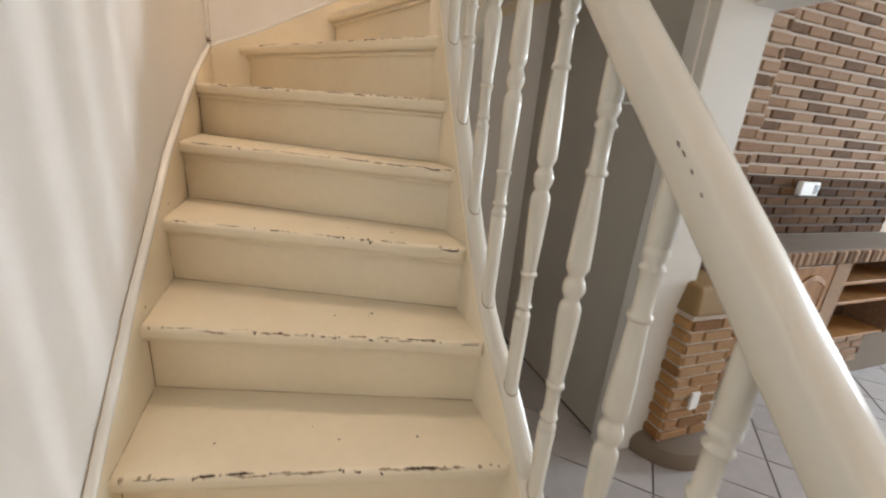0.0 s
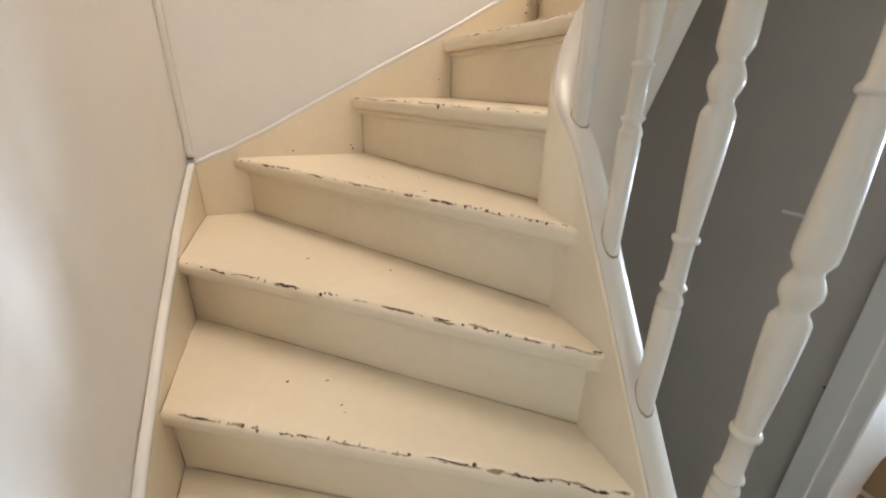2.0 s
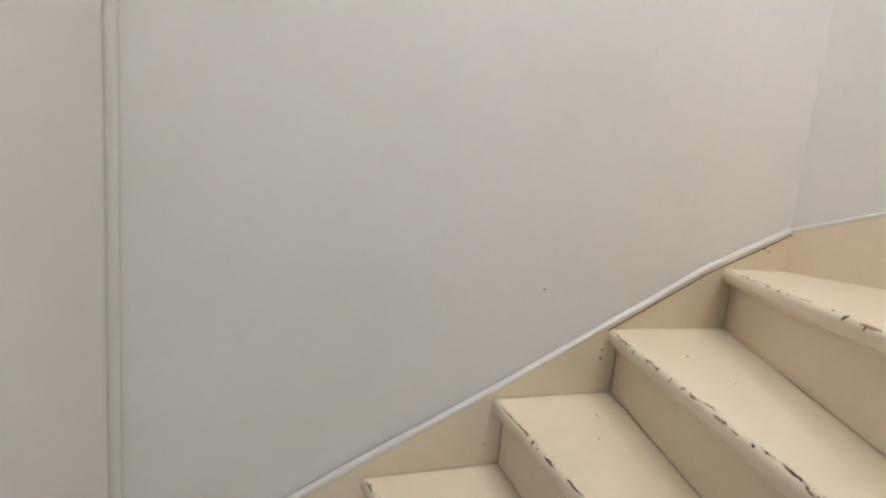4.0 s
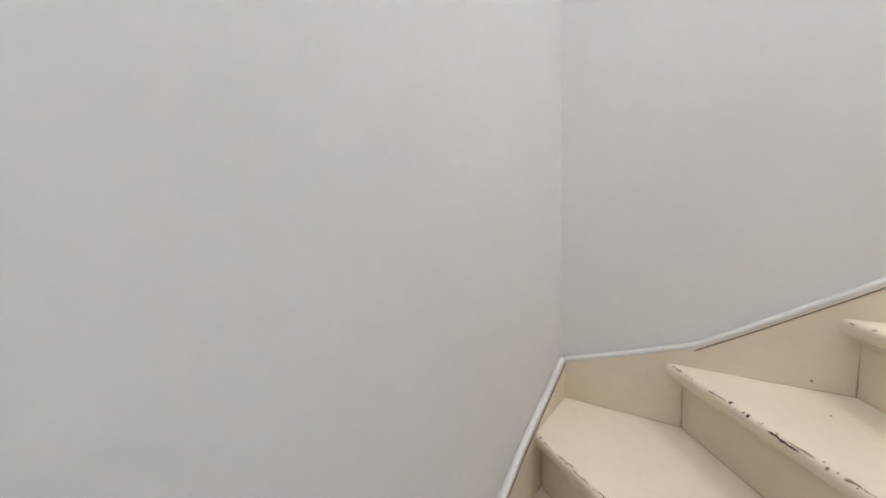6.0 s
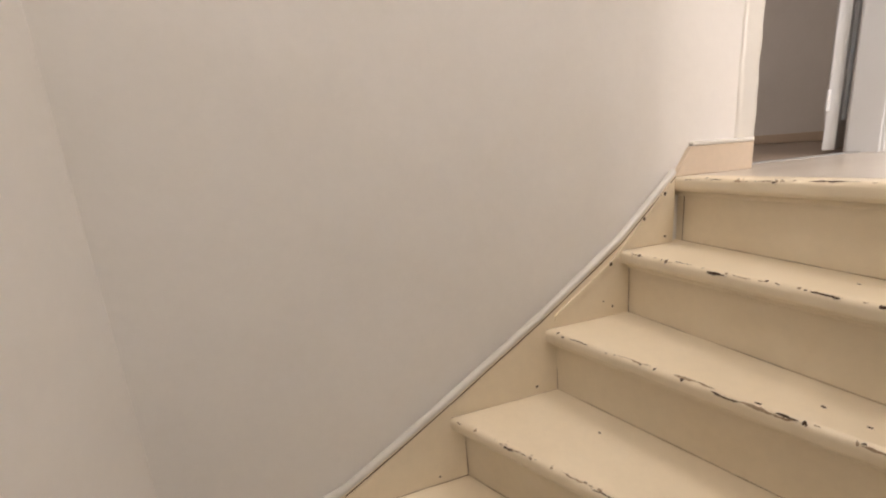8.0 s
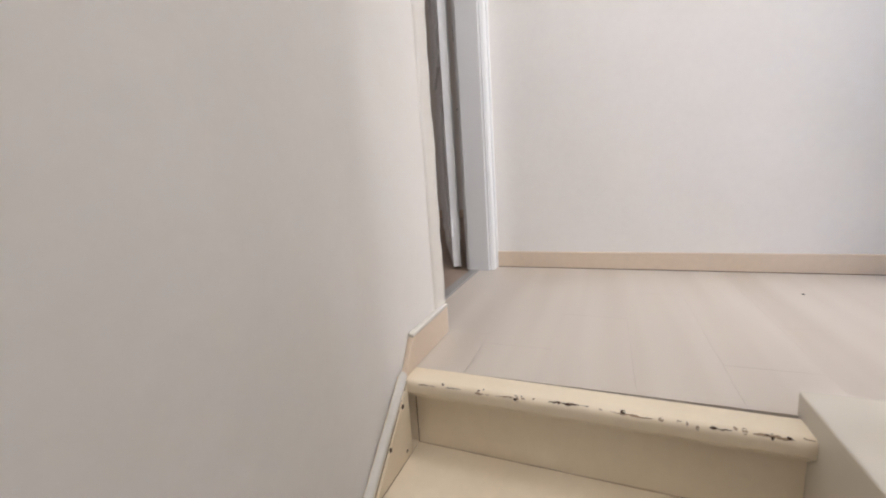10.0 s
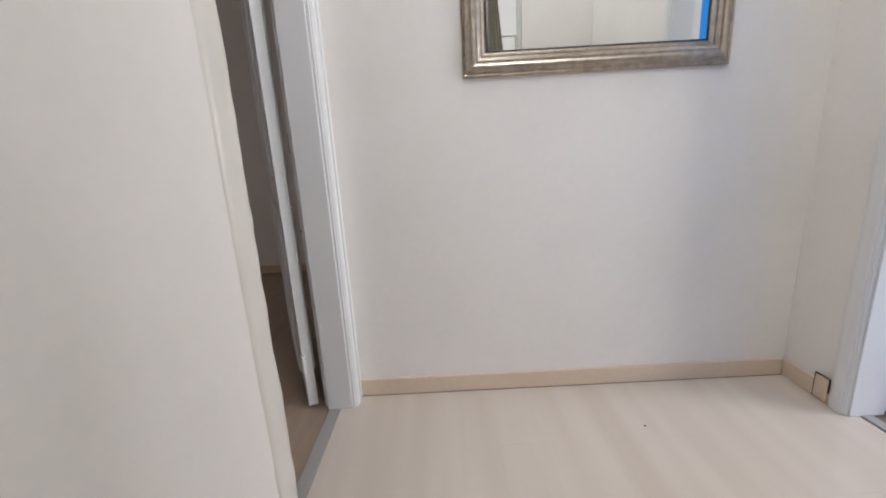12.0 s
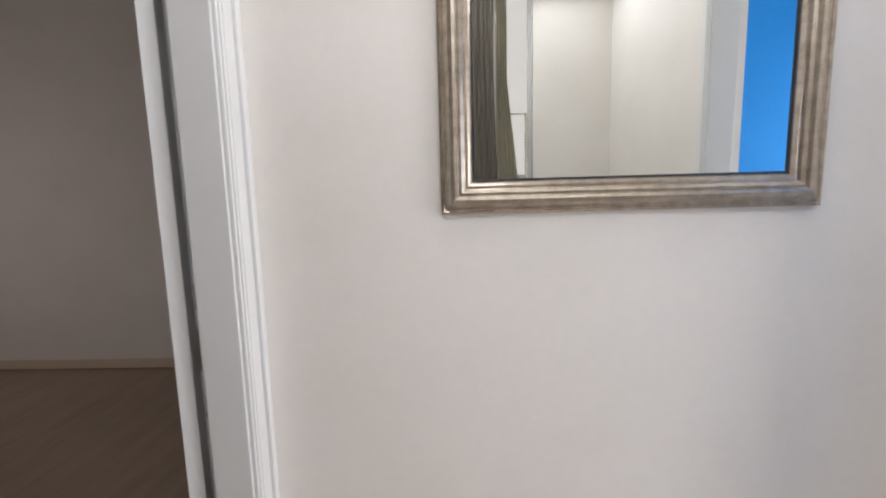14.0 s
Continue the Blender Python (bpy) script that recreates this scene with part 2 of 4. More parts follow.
side_a = [bm.verts.new((1.71, y, z)) for y, z in outline]
side_b = [bm.verts.new((1.745, y, z)) for y, z in outline]
bm.faces.new(side_a)
bm.faces.new(side_b[::-1])
for k in range(len(outline)):
    bm.faces.new((side_a[k], side_a[k - 1], side_b[k - 1], side_b[k]))
bmesh.ops.recalc_face_normals(bm, faces=bm.faces[:])
structure("wall_east_lower", bm, WALL_GREY_SHADED, "grey painted wall, darkened for the shade under the upper flight", "wall")
structure("wall_east_backing", box((1.745, 0.515, -0.01), (1.95, YN, 1.9)), WALL_GREY_SHADED, "plain wall behind the stairs", "wall")
structure("ceiling_lower", box((XW, -3.3, CEIL0), (8.3, 0.08, TOP - 0.03)), WALL, "white plaster ceiling of the hall and kitchen", "ceiling")
structure("ceiling_kitchen", box((1.97, 0.08, CEIL0), (8.3, 1.0, CEIL0 + 0.1)), WALL, "white plaster ceiling of the kitchen", "ceiling")
structure("ceiling_upper", prism([(-3.2, -3.6), (6.2, -3.6), (6.2, YN + 0.2), (-3.2, YN + 0.2)], CEIL1, CEIL1 + 0.1), WALL, "white plaster ceiling of the upper floor", "ceiling")
structure("wall_south_lower", box((-0.22, -3.5, -0.01), (8.3, -3.3, CEIL0)), WALL, "white plaster wall of the hall", "wall")
structure("wall_south", box((0.0, -1.185, TOP - 0.01), (1.97, -1.035, CEIL1)), WALL, "white painted landing wall that carries a mirror", "wall")

# upper rooms round the landing
DOOR_H = 2.45
WD0, WD1 = -0.728, 0.10      # west doorway, along y
ED0, ED1 = -0.935, -0.189     # east doorway, along y
structure("wall_landing_west", box((-0.13, -1.185, TOP - 0.01), (0.0, WD0 - 0.06, CEIL1)), WALL, "white painted landing wall beside a doorway", "wall")
structure("wall_landing_west_north", box((-0.13, WD1 + 0.03, TOP - 0.01), (-0.001, 0.18, CEIL1)), WALL, "white painted wall beside a doorway", "wall")
structure("wall_over_west_door", box((-0.13, WD0 - 0.06, TOP + DOOR_H + 0.06), (0.0, WD1 + 0.06, CEIL1)), WALL, "white painted wall over a doorway", "wall")
structure("wall_over_east_door", box((XE, ED0 - 0.10, TOP + DOOR_H + 0.06), (1.95, ED1, CEIL1)), WALL, "white painted wall over a doorway", "wall")
structure("wall_east_room_south", box((1.97, -3.35, TOP - 0.01), (6.2, -3.12, CEIL1)), WALL, "greyish white wall of an unlit room", "wall")
structure("wall_east_room_north", box((1.95, 0.45, TOP - 0.01), (6.2, 0.6, CEIL1)), WALL, "greyish white wall of an unlit room", "wall")
structure("wall_east_room_east", box((6.05, -3.15, TOP - 0.01), (6.2, 0.45, CEIL1)), WALL, "greyish white wall of an unlit room", "wall")
structure("wall_east_room_west", box((1.82, -3.3, TOP - 0.01), (1.97, -1.185, CEIL1)), WALL, "greyish white wall of an unlit room", "wall")
structure("wall_west_room_north", box((-3.1, 1.35, TOP - 0.01), (-0.2, 1.5, CEIL1)), BLUE, "bright blue painted bedroom wall", "wall")
structure("floor_east_room", box((1.965, -3.15, TOP - 0.2), (6.05, 0.45, TOP - 0.004)), MIDFLOOR, "brown laminate floor in an unlit room", "floor")
structure("floor_west_room", box((-3.1, -1.75, TOP - 0.2), (-0.062, 1.35, TOP - 0.004)), BROWNFLOOR, "grey-brown wooden floor of a bright room", "floor")

# a window in the west room and the kitchen, each with a frame
def wall_with_hole(name, axis, at, thick, a0, a1, z0, z1, h0, h1, hz0, hz1, label):
    """A wall across an axis with one rectangular opening."""
    bm = bmesh.new()
    for lo, hi, zl, zh in ((a0, h0, z0, z1), (h1, a1, z0, z1), (h0, h1, z0, hz0), (h0, h1, hz1, z1)):
        if axis == "x":
            box((at, lo, zl), (at + thick, hi, zh), bm=bm)
        else:
            box((lo, at, zl), (hi, at + thick, zh), bm=bm)
    return structure(name, bm, WALL, label, "wall")


wall_with_hole("wall_north_upper", "y", YN, 0.2, -0.22, 2.03, 4.4, CEIL1, 0.64, 0.93, 4.86, 6.5, "white wall round a small stairwell window")
wall_with_hole("wall_kitchen_east", "x", 8.1, 0.2, -3.3, 1.0, -0.01, CEIL0, -1.2, -0.3, 1.1, 2.4, "white plaster wall round the kitchen window")
wall_with_hole("wall_west_room_west", "x", -3.1, 0.15, -1.75, 1.35, TOP - 0.01, CEIL1, -0.34, 1.18, 4.0, 5.5, "white wall round a bedroom window")
structure("wall_west_room_south", box((-3.1, -1.9, TOP - 0.01), (0.0, -1.75, CEIL1)), WALL, "white bedroom wall", "wall")
structure("wall_west_room_east", box((-0.13, -1.75, TOP - 0.01), (0.0, -1.185, CEIL1)), WALL, "white bedroom wall", "wall")

# ---- stairs: outer and inner ends of every nosing ----
OUTER = [(0, -0.74), (0, -0.50), (0, -0.25),
         (0, 0.0), (0, 0.252), (0, 0.51), (0, 0.769), (0, 1.095), (0.113, 1.493), (0.503, 1.493), (0.833, 1.493),
         (1.165, 1.493), (1.549, 1.493), (1.807, 1.195), (1.807, 0.839), (1.807, 0.55), (1.807, 0.307), (1.807, 0.118)]
INNER = [(0.765, -0.72), (0.765, -0.53), (0.765, -0.345),
         (0.765, -0.164), (0.765, 0.02), (0.765, 0.181), (0.767, 0.323), (0.766, 0.438), (0.768, 0.552), (0.785, 0.685), (0.868, 0.762),
         (0.965, 0.815), (1.01, 0.70), (1.025, 0.545), (1.025, 0.397), (1.025, 0.28), (1.025, 0.21), (1.025, 0.132)]
STEPS = len(OUTER)
stair = thing("staircase", "cream painted winding wooden staircase with worn, chipped nosings", "staircase")


def beyond(a, b, d, reach=0.04):
    """The line a to b moved d towards the way up."""
    a, b = Vector(a), Vector(b)
    u = (b - a).normalized()
    n = Vector((-u.y, u.x))
    return a + n * d - u * reach, b + n * d + u * 0.012


def chips(parent, a, b, z, rng, amount, mat=None, name="chipped_paint", label="dark wood laid bare by chipped paint"):
    """Flakes of paint gone from a nosing's edge, as thin uneven flakes wrapped over it."""
    bm = bmesh.new()
    a, b = Vector(a), Vector(b)
    L = (b - a).length
    u = (b - a) / L
    n = Vector((-u.y, u.x))
    R = 0.0134 if name == "chipped_paint" else 0.0132
    s = 0.01

    def on_edge(p, angle):
        """A point on the rounded edge: 0 at the upright face, 90 on the tread."""
        q = p + n * (0.013 - R * math.cos(radians(min(angle, 90))) + max(0, angle - 90) * 0.0002)
        return bm.verts.new((q.x, q.y, z - 0.013 + R * math.sin(radians(min(angle, 90)))))

    while s < L - 0.02:
        s += rng.expovariate(1.0 / (0.045 / amount))
        w = rng.uniform(0.003, 0.010) if rng.random() < 0.6 else rng.uniform(0.012, 0.085)
        w = min(w, L - 0.012 - s)
        if w < 0.003:
            break
        mid_angle = rng.gauss(52, 10)
        half = rng.uniform(4, 12) if w > 0.012 or rng.random() < 0.6 else rng.uniform(10, 24)
        k = max(4, int(w / 0.0017))
        lo_, hi_, wob = 1.0, 1.0, 0.0
        rows = []
        for i in range(k + 1):
            t = i / k
            taper = min(1, 5 * t + 0.15, 5 * (1 - t) + 0.15)
            lo_ = min(1.5, max(0.02, lo_ + rng.uniform(-0.55, 0.55)))
            hi_ = min(1.7, max(0.02, hi_ + rng.uniform(-0.55, 0.55)))
            wob = max(-8, min(8, wob + rng.uniform(-2.5, 2.5)))
            p = a + u * (s + w * t)
            m = mid_angle + wob
            rows.append((on_edge(p, m - half * lo_ * taper), on_edge(p, m), on_edge(p, m + half * hi_ * taper)))
        for q0, q1 in zip(rows, rows[1:]):
            bm.faces.new((q0[0], q1[0], q1[1], q0[1]))
            bm.faces.new((q0[1], q1[1], q1[2], q0[2]))
        s += w
    ob = part(name, bm, mat or CHIP, parent, label)
    ob["kind"] = "stuff"


def tread_mesh(pts, z, th):
    """A tread with a rounded front edge that turns round at its free end."""
    a, b, d = Vector(pts[0]), Vector(pts[1]), Vector(pts[2])
    u, v = (b - a).normalized(), (d - b).normalized()
    n = Vector((-u.y, u.x))
    R = 0.013
    layers = [(R - R * math.sin(radians(q)), z - th + R - R * math.cos(radians(q))) for q in (0, 22.5, 45, 67.5, 90)]
    layers += [(R - R * math.cos(radians(q)), z - R + R * math.sin(radians(q))) for q in (0, 22.5, 45, 67.5, 90)]
    bm = bmesh.new()
    rings = []
    for inset, h in layers:
        ring = [a + n * inset]
        for k in range(5):
            t = k / 4
            p = (b - u * 0.022) * (1 - t) ** 2 + b * 2 * t * (1 - t) + (b + v * 0.022) * t * t
            ring.append(p + n * inset * (1 - t))
        ring += [Vector(p) for p in pts[2:]]
        rings.append([bm.verts.new((p.x, p.y, h)) for p in ring])
    m = len(rings[0])
    for q0, q1 in zip(rings, rings[1:]):
        for k in range(m):
            if (q0[k].co - q1[k].co).length > 1e-6 or (q0[(k + 1) % m].co - q1[(k + 1) % m].co).length > 1e-6:
                bm.faces.new((q0[k], q0[(k + 1) % m], q1[(k + 1) % m], q1[k]))
    bm.faces.new(rings[0][::-1])
    bm.faces.new(rings[-1])
    bmesh.ops.recalc_face_normals(bm, faces=bm.faces[:])
    return bm


rng = random.Random(7)
for i in range(STEPS):
    z = RISE * (i + 1)
    a, b = OUTER[i], INNER[i]
    if i + 1 < STEPS:
        c, d = beyond(OUTER[i + 1], INNER[i + 1], 0.05, 0.012 if i in (7, 12) else 0.07)
        pts = [Vector(a) - (Vector(b) - Vector(a)).normalized() * 0.012, Vector(b), d]
        if i in (7,):
            pts += [c + Vector((0, 0.0)), Vector((-0.012, 1.505))]
        elif i in (12,):
            pts += [c, Vector((1.82, 1.505))]
        else:
            pts += [c]
        th = 0.038
    else:
        pts = [Vector((1.82, a[1])), Vector(b), Vector((b[0], b[1] - 0.07)), Vector((1.82, a[1] - 0.07))]
        th = 0.04
    bm = tread_mesh([tuple(p) for p in pts], z, th)
    tread = smooth(part("tread", bm, CREAM, stair), 30)
    for face in tread.data.polygons:
        if abs(face.normal.z) > 0.999:
            face.use_smooth = False
    # riser under the nosing, and the little cove below it
    r0, r1 = beyond(a, b, 0.034)
    q0, q1 = beyond(a, b, 0.052)
    part("riser", prism([tuple(r0), tuple(r1), tuple(q1), tuple(q0)], z - RISE - 0.01, z - th), CREAM, stair)
    s0, s1 = beyond(a, b, 0.022)
    part("cove", prism([tuple(s0), tuple(s1), tuple(r1), tuple(r0)], z - th - 0.014, z - th, 0.004, 2), CREAM, stair)
    # dark crack where the riser meets the tread below
    if i:
        g0, g1 = beyond(a, b, 0.0332)
        bm = bmesh.new()
        t = rng.uniform(0.02, 0.25)
        while t < 0.95:
            w = rng.uniform(0.03, 0.16)
            k0, k1 = g0.lerp(g1, t), g0.lerp(g1, min(t + w, 0.97))
            for p in (k0, k1):
                p += (r0 - g0) * rng.uniform(-0.2, 0.5)
            h = rng.uniform(0.0006, 0.0016)
            quad = [bm.verts.new((k0.x, k0.y, z - RISE + 0.0003)), bm.verts.new((k1.x, k1.y, z - RISE + 0.0003)), bm.verts.new((k1.x, k1.y, z - RISE + h)), bm.verts.new((k0.x, k0.y, z - RISE + h))]
            bm.faces.new(quad)
            t += w + rng.uniform(0.03, 0.35)
        part("joint_crack", bm, SEAM, stair, "dark open joint")["kind"] = "stuff"
        # brown line along the riser foot: grime plus contact shade as colour
        bm = bmesh.new()
        k0, k1 = beyond(a, b, 0.0325, 0.0)
        n_ = (r0 - g0).normalized()
        rows = []
        width = 0.4
        for j in range(61):
            width = min(1.0, max(0.08, width + rng.uniform(-0.3, 0.3)))
            p = k0.lerp(k1, j / 60)
            q = p - n_ * 0.0020 * width
            p = p + n_ * 0.0012
            rows.append([bm.verts.new(c_) for c_ in ((q.x, q.y, z - RISE + 0.0005), (p.x, p.y, z - RISE + 0.0006), (p.x, p.y, z - RISE + 0.0006 + 0.0022 * width))])
        for q0, q1 in zip(rows, rows[1:]):
            bm.faces.new((q0[0], q1[0], q1[1], q0[1]))
            bm.faces.new((q0[1], q1[1], q1[2], q0[2]))
        # grime and corner shade, as one colour, between riser and inner string
        base = k1 - (k1 - k0).normalized() * 0.0136
        along = (k1 - k0).normalized()
        for j in range(12):
            h0, h1 = z - RISE + 0.135 * j / 12, z - RISE + 0.135 * (j + 1) / 12
            wd = 0.0025 * rng.uniform(0.1, 1.0) * (1.6 - j / 12)
            p, q = base + along * 0.002, base - along * wd
            bm.faces.new([bm.verts.new(c_) for c_ in ((q.x, q.y, h0), (p.x, p.y, h0), (p.x, p.y, h1), (q.x, q.y, h1))])
        part("joint_grime_shade", bm, GRIME, stair, "brown grime and painted shade in the joint")["kind"] = "stuff"
    e0, e1 = Vector(a), Vector(b)
    chips(tread, tuple(e0), tuple(e1), z, rng, 1.6, WORN, "rubbed_edge", "brown rubbed paint on the edge")
    chips(tread, tuple(e0), tuple(e1), z, rng, (0.5, 0.5, 0.8, 2.6, 1.0, 1.7, 2.0, 1.9, 1.6, 1.6, 2.2, 2.2, 1.6, 1.2, 1.2, 1.5, 1.1, 1.1)[i])
    # a few dents in the tread
    bm = bmesh.new()
    for _ in range(rng.randint(1, 4)):
        t, f = rng.uniform(0.15, 0.9), rng.uniform(0.25, 0.8)
        if i + 1 < STEPS:
            p = Vector(a).lerp(Vector(b), t).lerp(Vector(OUTER[i + 1]).lerp(Vector(INNER[i + 1]), t), f)
            r = rng.uniform(0.002, 0.005)
            ring = [bm.verts.new((p.x + r * rng.uniform(0.5, 1.6) * math.cos(k), p.y + r * rng.uniform(0.4, 1.0) * math.sin(k), z + 0.0007))
                    for k in (0, 1.05, 2.1, 3.14, 4.2, 5.2)]
            bm.faces.new(ring)
    if bm.faces:
        part("dent", bm, CHIP, tread, "small dark dents in the paint")["kind"] = "stuff"
    else:
        bm.free()


def string_face(p):
    """The outer string that a nosing ends on: axis, place and the way into the stairs."""
    if p[1] > 1.49:
        return 1, 1.493, Vector((0, -1))
    return (0, 0.0, Vector((1, 0))) if p[0] < 0.5 else (0, 1.807, Vector((-1, 0)))


def dirty_joint(i, rng):
    """Brown dirt where a tread and the riser above it meet the outer string."""
    z = RISE * (i + 1)
    axis, place, inward = string_face(OUTER[i])
    axis2, place2, inward2 = string_face(OUTER[i + 1])
    a2, b2 = Vector(OUTER[i + 1]), Vector(INNER[i + 1])
    u = (b2 - a2).normalized()
    n = Vector((-u.y, u.x))
    p = a2 + n * 0.0335
    corner = p + u * ((place2 - p[axis2]) / u[axis2])
    runs = [(Vector(OUTER[i]), corner, inward)]
    if (axis, place) != (axis2, place2):
        turn = Vector((place if axis == 0 else place2, 1.493))
        runs = [(Vector(OUTER[i]), turn, inward), (turn, corner, inward2)]
    bm = bmesh.new()
    for p0, p1, into in runs:
        k = max(4, int((p1 - p0).length / 0.012))
        width, rows = 0.5, []
        for j in range(k + 1):
            width = min(1.0, max(0.05, width + rng.uniform(-0.35, 0.35)))
            q = p0.lerp(p1, j / k)
            r = q + into * 0.0032 * width
            rows.append((bm.verts.new((q.x, q.y, z + 0.0006)), bm.verts.new((r.x, r.y, z + 0.0006))))
        for (c0, d0), (c1, d1) in zip(rows, rows[1:]):
            bm.faces.new((c0, c1, d1, d0))
    width, rows = 0.8, []
    for j in range(15):
        width = min(1.0, max(0.05, width + rng.uniform(-0.35, 0.30)))
        q = corner - n * 0.0008
        r = q + u * 0.0042 * width
        h = z + 0.0006 + 0.146 * j / 14
        rows.append((bm.verts.new((q.x, q.y, h)), bm.verts.new((r.x, r.y, h))))
    for (c0, d0), (c1, d1) in zip(rows, rows[1:]):
        bm.faces.new((c0, c1, d1, d0))
    part("corner_dirt", bm, WORN, stair, "brown dirt in the corner")["kind"] = "stuff"


drng = random.Random(19)
for i in range(STEPS - 1):
    dirty_joint(i, drng)


def board_on_wall(name, axis, lo, hi, top, depth, mat, parent):
    """A string board on a wall: its upper edge is a run of (along, height)."""
    bm = bmesh.new()
    n = len(top)
    rows = []
    for off in (lo, hi):
        up = [bm.verts.new((off, s, z) if axis == "x" else (s, off, z)) for s, z in top]
        dn = [bm.verts.new((off, s, z - depth) if axis == "x" else (s, off, z - depth)) for s, z in top]
        rows.append((up, dn))
    (u0, d0), (u1, d1) = rows
    for i in range(n - 1):
        bm.faces.new((u0[i], u0[i + 1], d0[i + 1], d0[i]))
        bm.faces.new((u1[i], u1[i + 1], d1[i + 1], d1[i]))
        bm.faces.new((u0[i], u0[i + 1], u1[i + 1], u1[i]))
        bm.faces.new((d0[i], d0[i + 1], d1[i + 1], d1[i]))
    for i in (0, n - 1):
        bm.faces.new((u0[i], u1[i], d1[i], d0[i]))
    bmesh.ops.recalc_face_normals(bm, faces=bm.faces[:])
    return part(name, bm, mat, parent)


WEST_TOP = [(-1.0, 0.08), (-0.5, 0.45), (-0.04, 0.77), (0.26, 1.0), (0.46, 1.135), (0.66, 1.275), (0.91, 1.41), (1.20, 1.55), (1.49, 1.665)]
NORTH_TOP = [(0.0, 1.665), (0.21, 1.755), (0.51, 1.912), (0.835, 2.075), (1.165, 2.252), (1.49, 2.425), (1.62, 2.48), (1.807, 2.56)]
EAST_TOP = [(1.493, 2.56), (1.30, 2.62), (1.125, 2.68), (0.99, 2.76), (0.82, 2.865), (0.56, 3.03), (0.30, 3.212), (0.12, 3.378)]
board_on_wall("outer_string", "x", XW, 0.0, WEST_TOP, 0.40, CREAM, stair)
board_on_wall("outer_string", "y", 1.493, YN, NORTH_TOP, 0.40, CREAM, stair)
board_on_wall("outer_string", "x", 1.807, XE, EAST_TOP, 0.40, CREAM, stair)
BEAD = [(-0.009, -0.005), (0.007, -0.005), (0.0085, 0.003), (0.006, 0.009), (0.0, 0.012), (-0.009, 0.011)]
for run in ([(-0.006, s, z) for s, z in WEST_TOP], [(s, 1.500, z) for s, z in NORTH_TOP], [(1.814, s, z) for s, z in EAST_TOP]):
    fine = []
    for p, q in zip(run, run[1:]):
        fine += [tuple(Vector(p).lerp(Vector(q), k / 4)) for k in range(4)]
    fine.append(run[-1])
    smooth(part("cap_bead", sweep(fine, BEAD), GLOSS, stair, "white painted cap bead"), 60)
# thin dark gap between the cap and the wall board
for run in ([(1.8075, s, z - 0.011) for s, z in EAST_TOP[2:]], [(s, 1.4925, z - 0.010) for s, z in NORTH_TOP[4:]]):
    part("cap_gap", sweep(run, [(-0.0012, -0.0018), (0.0012, -0.0018), (0.0012, 0.0018), (-0.0012, 0.0018)]), SEAM, stair, "dark gap under the cap")

smooth(part("worn_fillet", sweep([(1.8055, y, z) for y, z in ((0.52, 3.022), (0.42, 3.09), (0.34, 3.147), (0.23, 3.252), (0.14, 3.345))], [(-0.003, -0.007), (0.003, -0.007), (0.003, 0.007), (-0.003, 0.007)]), CREAM, stair, "thin fillet with nail holes"), 30)
for y, z in ((0.34, 3.148), (0.23, 3.262), (0.16, 3.325)):
    part("nail_hole", box((1.8005, y - 0.004, z - 0.006), (1.8032, y + 0.004, z + 0.004), 0.001, 1), CHIP, stair)

# inner string, on which the balusters stand: plan and upper edge
WELL_C, WELL_R, WELL_Y = 0.895, 0.103, 0.66
BASE = [(0.792, -0.86, 0.10), (0.792, -0.60, 0.33), (0.792, -0.40, 0.54), (0.792, -0.24, 0.70), (0.792, -0.08, 0.87), (0.792, 0.08, 1.005), (0.792, 0.22, 1.205),
        (0.792, 0.36, 1.425), (0.792, 0.49, 1.64), (0.792, 0.60, 1.82)]
for ang, z in ((180, 1.885), (150, 1.935), (120, 2.015), (90, 2.125), (60, 2.27), (30, 2.415), (0, 2.54)):
    BASE.append((WELL_C + WELL_R * math.cos(radians(ang)), WELL_Y + WELL_R * math.sin(radians(ang)), z))
BASE += [(0.998, 0.56, 2.68), (0.998, 0.46, 2.82), (0.998, 0.36, 2.98), (0.998, 0.25, 3.17), (0.998, 0.14, 3.40)]


def refine(path, k):
    """The path with k points a stretch, rounded by a Catmull-Rom curve."""
    out = []
    P = [Vector(p) for p in path]
    for i in range(len(P) - 1):
        p0, p1, p2, p3 = P[max(i - 1, 0)], P[i], P[i + 1], P[min(i + 2, len(P) - 1)]
        for j in range(k):
            t = j / k
            out.append(0.5 * (2 * p1 + (p2 - p0) * t + (2 * p0 - 5 * p1 + 4 * p2 - p3) * t * t + (3 * p1 - p0 - 3 * p2 + p3) * t ** 3))
    out.append(P[-1])
    return out


STRING = [(-0.024, -0.46), (0.024, -0.46), (0.024, -0.012), (0.017, -0.002), (0.0, 0.002), (-0.017, -0.002), (-0.024, -0.012)]
base_path = refine(BASE, 3)
# the board is deepest where it turns round the well
string_depth = [0.46 + 0.20 * max(0.0, 1 - ((p.z - 2.20) / 0.42) ** 2) for p in base_path]
smooth(part("inner_string", sweep([tuple(p) for p in base_path], STRING, string_depth), RAILPAINT, stair, "white painted inner string curving round the well"), 50)

FACING = [(-0.0275, -0.40), (-0.022, -0.40), (-0.022, -0.018), (-0.0275, -0.026)]
smooth(part("string_face", sweep([tuple(p) for p in base_path], FACING), CREAM, stair, "cream painted inner face of the string"), 50)

